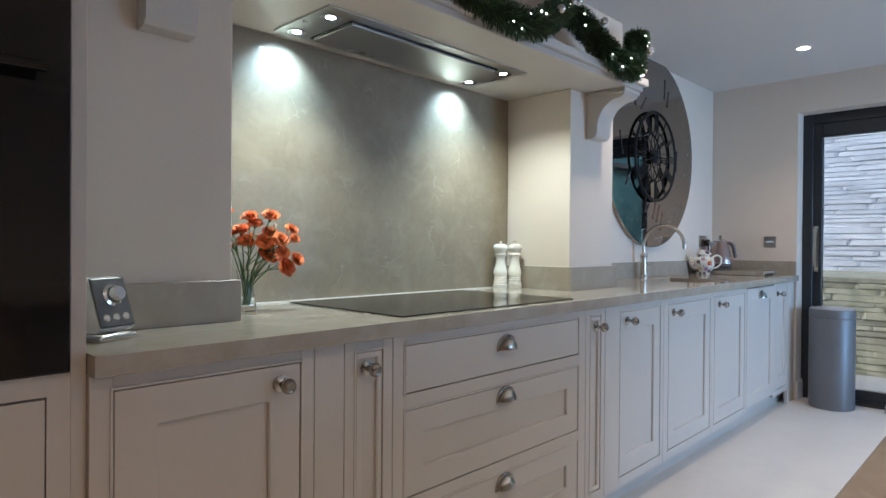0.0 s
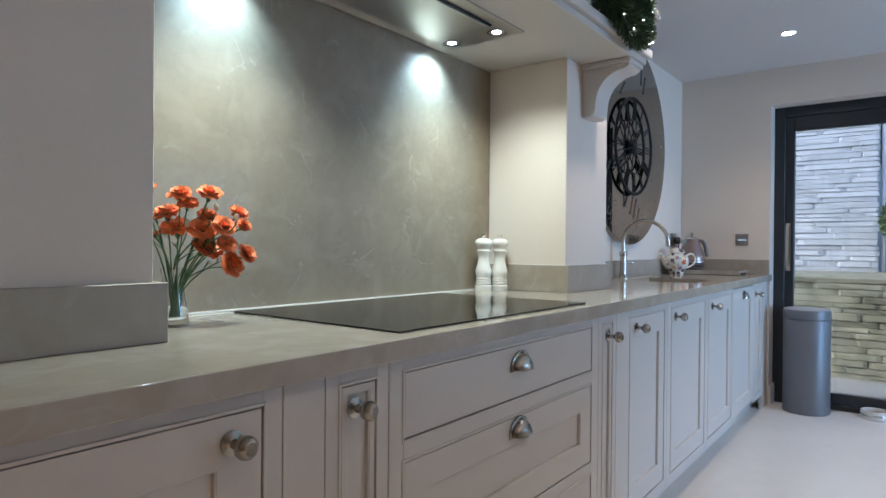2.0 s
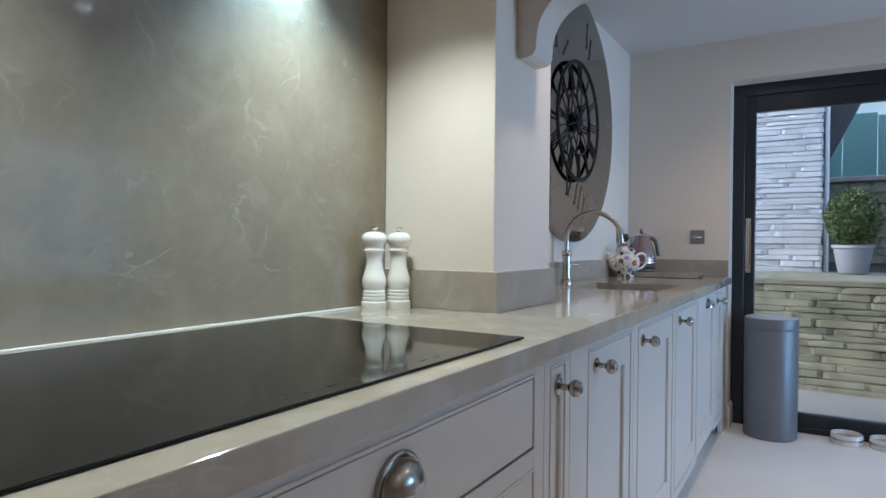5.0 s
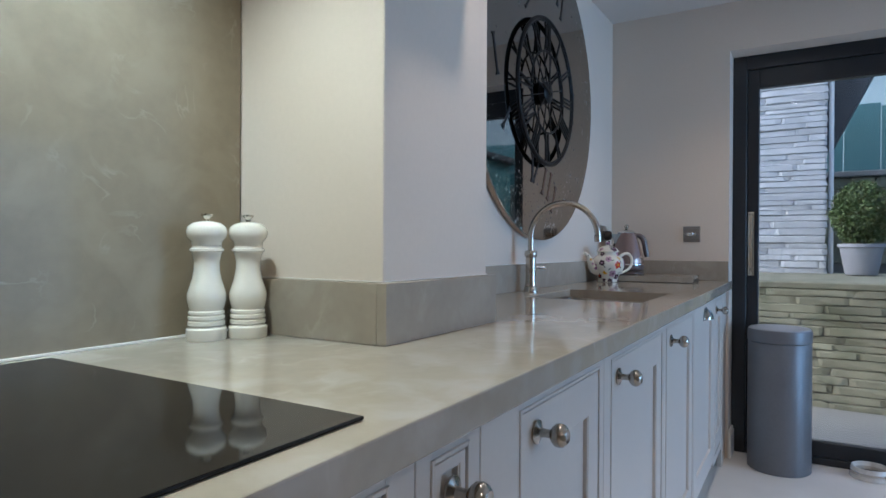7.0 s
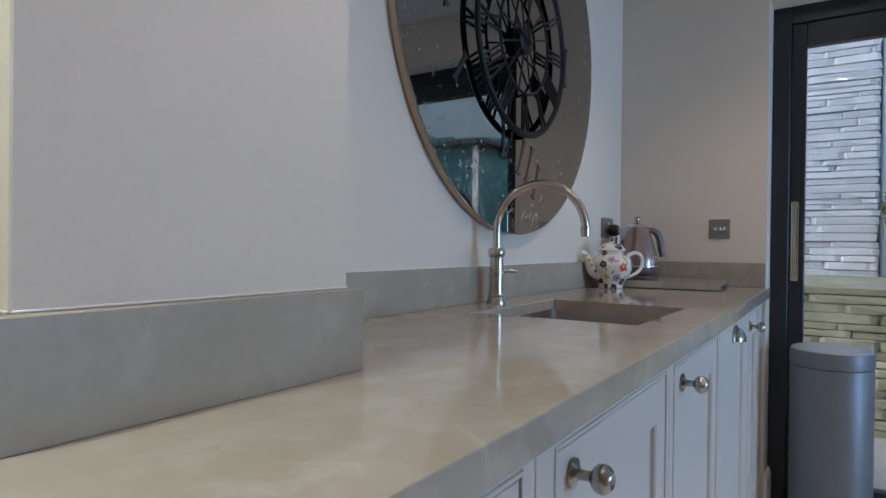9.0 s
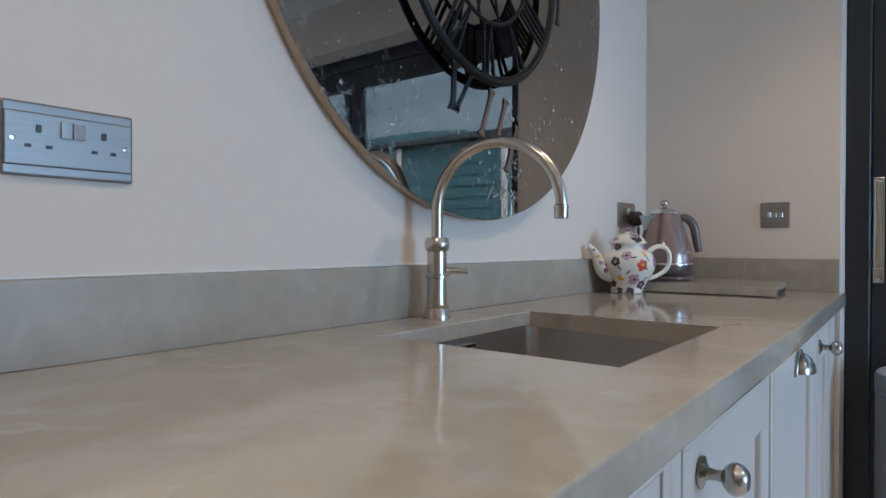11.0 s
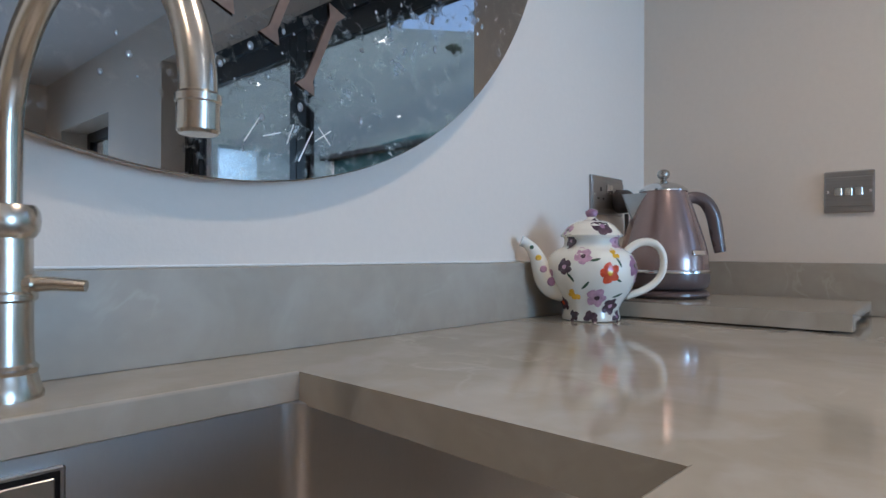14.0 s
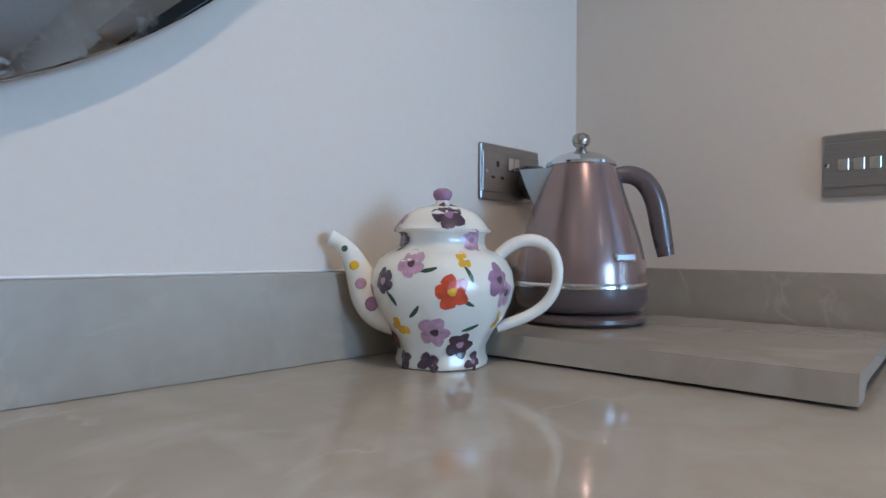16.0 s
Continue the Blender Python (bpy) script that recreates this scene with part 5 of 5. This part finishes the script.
def bar(bm, x0, z0, x1, z1, w, y0, t):
    d = Vector((x1 - x0, 0, z1 - z0)).normalized()
    s = Vector((-d.z, 0, d.x)) * w / 2
    o = [Vector((x0, 0, z0)) - s, Vector((x1, 0, z1)) - s, Vector((x1, 0, z1)) + s, Vector((x0, 0, z0)) + s]
    f = [bm.verts.new(q + Vector((0, y0, 0))) for q in o]
    b2 = [bm.verts.new(q + Vector((0, y0 + t, 0))) for q in o]
    bm.faces.new(f); bm.faces.new(b2[::-1])
    for i in range(4):
        bm.faces.new((f[i], b2[i], b2[(i + 1) % 4], f[(i + 1) % 4]))


for x0, z0, x1, z1, w in ((4.078, 1.310, 4.122, 1.418, 0.011), (4.135, 1.290, 4.181, 1.405, 0.011), (4.185, 1.240, 4.232, 1.350, 0.011), (3.975, 1.350, 3.979, 1.47, 0.014), (3.985, 1.350, 4.05, 1.45, 0.009),
                          (4.44, 1.66, 4.45, 1.80, 0.010), (4.28, 2.09, 4.31, 2.20, 0.010), (4.24, 2.14, 4.25, 2.27, 0.010), (3.82, 2.03, 3.80, 2.19, 0.012), (3.90, 2.02, 3.97, 2.10, 0.008), (3.66, 1.70, 3.62, 1.84, 0.010), (3.70, 1.52, 3.76, 1.60, 0.012)):
    bm = B(); bar(bm, x0, z0, x1, z1, w, YM - 0.0022, 0.002)
    d = Vector((x1 - x0, 0, z1 - z0)).normalized()
    for qx, qz in ((x0, z0), (x1, z1)):
        inw = d if (qx, qz) == (x0, z0) else -d
        v = [bm.verts.new((qx + d.z * s2 * w + inw.x * u2 * w, YM - 0.0025, qz - d.x * s2 * w + inw.z * u2 * w)) for s2, u2 in ((-1.3, -0.1), (1.3, -0.1), (0.5, 1.3), (-0.5, 1.3))]
        bm.faces.new(v)
    part("loose_numeral", bm, M_COPPER if z0 < 1.32 and x0 > 4.0 else M_FRAME, g, "applied numeral stroke")
for k, (dx, dz, q, t) in enumerate(((-0.05, 0.0, 0.020, 1.0), (-0.025, -0.004, 0.012, 0.3), (0.0, 0.0, 0.013, 1.2), (0.022, -0.012, 0.022, 1.1), (0.048, 0.004, 0.014, 0.6), (0.05, 0.004, 0.014, 2.3))):
    bm = B(); cx, cz = 4.165 + dx, 1.182 + dz
    bar(bm, cx - q * math.cos(t), cz - q * math.sin(t), cx + q * math.cos(t), cz + q * math.sin(t), 0.0014, YM - 0.0004, 0.0003)
    part("pen_stroke", bm, M_WHITE, g, "thin white pen stroke")

CX, CZ, CY = 4.072, 1.722, -0.054
e = thing("skeleton_clock", (CX, CY, CZ), "black metal skeleton clock with roman numerals on the mirror", "clock")
M_IRON = mat("black_iron", (0.010, 0.010, 0.011), 0.42, 0.4, var=0.1, vscale=30)


def circle(r, n=96):
    return [(CX + r * math.cos(2 * math.pi * i / n), CY, CZ + r * math.sin(2 * math.pi * i / n)) for i in range(n + 1)]


for nm, r, w in (("outer_ring", 0.294, 0.0085), ("inner_ring", 0.165, 0.0045), ("middle_ring", 0.283, 0.003)):
    bm = B(); tube(bm, circle(r), w, 10, 1.0, False); part(nm, bm, M_IRON, e, smooth=60)
STROKES = {"I": [(0, 0, 0, 1)], "V": [(-0.5, 1, 0, 0), (0.5, 1, 0, 0)], "X": [(-0.5, 0, 0.5, 1), (-0.5, 1, 0.5, 0)]}
for h, txt in enumerate(("XII", "I", "II", "III", "IIII", "V", "VI", "VII", "VIII", "IX", "X", "XI")):
    a = radians(90 - 30 * h)
    wid = {"I": 0.016, "V": 0.034, "X": 0.034}
    total = sum(wid[c] for c in txt)
    bm = B()
    off = -total / 2
    out_v, side_v = Vector((math.cos(a), 0, math.sin(a))), Vector((math.sin(a), 0, -math.cos(a)))
    o = Vector((CX, 0, CZ))
    for c in txt:
        mid = off + wid[c] / 2
        for u0, v0, u1, v1 in STROKES[c]:
            p0 = o + out_v * (0.168 + 0.112 * v0) + side_v * (mid + u0 * wid[c] * 0.75)
            p1 = o + out_v * (0.168 + 0.112 * v1) + side_v * (mid + u1 * wid[c] * 0.75)
            bar(bm, p0.x, p0.z, p1.x, p1.z, 0.0065, CY - 0.003, 0.006)
        off += wid[c]
    part("numeral", bm, M_IRON, e, "black roman numeral")
for h in range(12):
    a = radians(90 - 30 * h + 15)
    bm = B(); bar(bm, CX + 0.04 * math.cos(a), CZ + 0.04 * math.sin(a), CX + 0.165 * math.cos(a), CZ + 0.165 * math.sin(a), 0.005, CY - 0.002, 0.004); part("spoke", bm, M_IRON, e)
bm = B(); lathe(bm, [(0.0, -0.026), (0.042, -0.026), (0.045, -0.022), (0.045, 0.004), (0.040, 0.008), (0.0, 0.009)], seg=32, m=Matrix.Translation((CX, CY, CZ)) @ Matrix.Rotation(radians(90), 4, 'X')); part("hub", bm, M_IRON, e, smooth=40)
for a, L, w in ((92, 0.15, 0.010), (160, 0.10, 0.012)):
    bm = B(); a = radians(a); bar(bm, CX - 0.02 * math.cos(a), CZ - 0.02 * math.sin(a), CX + L * math.cos(a), CZ + L * math.sin(a), w, CY - 0.013, 0.002); part("hand", bm, M_IRON, e)

# ---------- garland on the shelf ----------
e = thing("garland", (2.2, -0.55, 1.90), "dark green tinsel pine garland with silver baubles and small lights", "garland")
M_PINE = mat("pine_tinsel", (0.045, 0.085, 0.038), 0.45, var=0.2, vscale=40, island=0.6)
M_PINE2 = mat("pine_tinsel_light", (0.15, 0.185, 0.095), 0.45, var=0.2, vscale=40, island=0.5)
M_BAUB = mat("silver_bauble", (0.62, 0.60, 0.57), 0.18, 0.85, var=0.08, vscale=60)
M_FAIRY = mat("fairy_light", (0.9, 0.88, 0.8), 0.4, var=0.0, glow=(1.0, 0.95, 0.85, 9.0))
keys = [(1.26, -0.532, 1.984), (1.44, -0.552, 1.949), (1.6, -0.602, 1.912), (1.78, -0.622, 1.885), (1.94, -0.612, 1.908), (2.1, -0.572, 2.004), (2.22, -0.542, 2.064), (2.33, -0.562, 2.024), (2.42, -0.602, 1.938), (2.54, -0.617, 1.896), (2.66, -0.607, 1.908), (2.75, -0.562, 1.979), (2.79, -0.557, 2.054), (2.8, -0.552, 2.094)]
path = []
for i in range(len(keys) - 1):
    p0, p1, p2, p3 = (Vector(keys[max(0, min(len(keys) - 1, i + k))]) for k in (-1, 0, 1, 2))
    for s in range(10):
        u0 = s / 10
        path.append(0.5 * ((2 * p1) + (-p0 + p2) * u0 + (2 * p0 - 5 * p1 + 4 * p2 - p3) * u0 ** 2 + (-p0 + 3 * p1 - 3 * p2 + p3) * u0 ** 3))
bm = B(); tube(bm, path, 0.006, 8); part("wire", bm, M_PINE, e)
rng = random.Random(21)
for nm, material, count in (("needles", M_PINE, 27000), ("pale_needles", M_PINE2, 9000)):
    bm = B()
    for k in range(count):
        i = rng.randrange(len(path) - 1)
        p = path[i].lerp(path[i + 1], rng.random())
        t = (path[i + 1] - path[i]).normalized()
        v = Vector((rng.gauss(0, 1), rng.gauss(0, 1), rng.gauss(0, 1)))
        v = (v - t * v.dot(t)).normalized()
        v = (v + t * rng.uniform(-0.2, 0.6)).normalized()
        if nm == "pale_needles" and not 55 < i < 90 and rng.random() < 0.45:
            continue
        L = rng.uniform(0.034, 0.066)
        tip = p + v * L - Vector((0, 0, 0.006))
        s = v.cross(Vector((rng.gauss(0, 1), rng.gauss(0, 1), rng.gauss(0, 1)))).normalized() * 0.0016
        if tip.z < 1.904 and tip.y > -0.59:
            tip.z = 1.904
        bm.faces.new([bm.verts.new(q) for q in (p - s, p + s, tip + s * 0.6, tip - s * 0.6)])
    tagged(part(nm, bm, material, e), kind="stuff")
for i, dx, dz, r in ((56, 0.0, 0.045, 0.017), (58, 0.015, 0.02, 0.019), (57, -0.012, 0.012, 0.016), (72, 0.02, 0.03, 0.015), (112, 0.02, 0.03, 0.016), (114, 0.035, 0.01, 0.015), (45, 0.0, 0.03, 0.016)):
    p = path[i] + Vector((dx, -0.062, dz - 0.01))
    bm = B(); bmesh.ops.create_uvsphere(bm, u_segments=20, v_segments=14, radius=r, matrix=Matrix.Translation(p)); part("bauble", bm, M_BAUB, e, "silver bauble", smooth=80)
for k in range(34):
    i = rng.randrange(20, len(path))
    p = path[i] + Vector((rng.uniform(-0.03, 0.03), -rng.uniform(0.02, 0.05), rng.uniform(-0.045, 0.03)))
    bm = B(); bmesh.ops.create_icosphere(bm, subdivisions=1, radius=0.0028, matrix=Matrix.Translation(p)); part("fairy_light", bm, M_FAIRY, e, "tiny lit bulb")

# ---------- stones of the outdoor walls ----------
rng = random.Random(8)


def stone_variants(name, material, n=7):
    made = []
    for k in range(n):
        bm = B()
        bmesh.ops.create_cube(bm, size=1.0)
        bmesh.ops.bevel(bm, geom=list(bm.edges), offset=0.09, segments=1, profile=0.5, affect='EDGES')
        for v in bm.verts:
            v.co += Vector((rng.uniform(-0.08, 0.04), rng.uniform(-0.03, 0.03), rng.uniform(-0.045, 0.045)))
        made.append(mesh_from(name, bm, material))
    return made


def courses(parent, meshes, x_face, y0, y1, z0, z1, h, l0, l1, depth):
    z = z0
    while z < z1 - 0.02:
        ch = min(h * rng.uniform(0.75, 1.3), z1 - z)
        y = y0 + rng.uniform(-l0, 0)
        while y < y1:
            ln = min(rng.uniform(l0, l1), y1 - y + 0.001)
            lo = max(y, y0)
            if y + ln - lo > 0.05:
                ob = new("stone", rng.choice(meshes))
                ob.parent = parent
                ob.location = (x_face + depth / 2 - rng.uniform(0, 0.014), (lo + y + ln) / 2, z + ch / 2)
                ob.scale = (depth, (y + ln - lo) - 0.004, ch - 0.003)
            y += ln
        z += ch


pale = stone_variants("stone", M_PALE)
dark = stone_variants("stone", M_DARKST)
courses(house, pale, 8.60, -1.09, 0.55, 0.85, 3.3, 0.056, 0.28, 0.9, 0.10)
courses(retaining, dark, 6.80, -2.6, 0.1, -0.05, 0.80, 0.056, 0.2, 0.6, 0.10)
bm = B(); box(bm, 6.79, -7.5, 0.80, 9.0, 1.5, 0.855, 0.01)
part("ledge", bm, M_DARKST, retaining, "grey stone ledge")
courses(rear, dark, 11.20, -2.6, -0.95, 0.9, 2.02, 0.12, 0.25, 0.6, 0.10)
far = B()
for zz in range(9):
    y = -7.5
    while y < -2.6:
        ln = min(rng.uniform(0.2, 0.55), -2.6 - y)
        if ln > 0.04:
            box(far, 6.80 - rng.uniform(0, 0.03), y, -0.05 + zz * 0.094, 6.88, y + ln - 0.01, -0.05 + zz * 0.094 + 0.086)
        y += max(ln, 0.05)
tagged(part("far_stones", far, M_DARKISL, retaining, "weathered stones of the wall's far end"), kind="stuff")
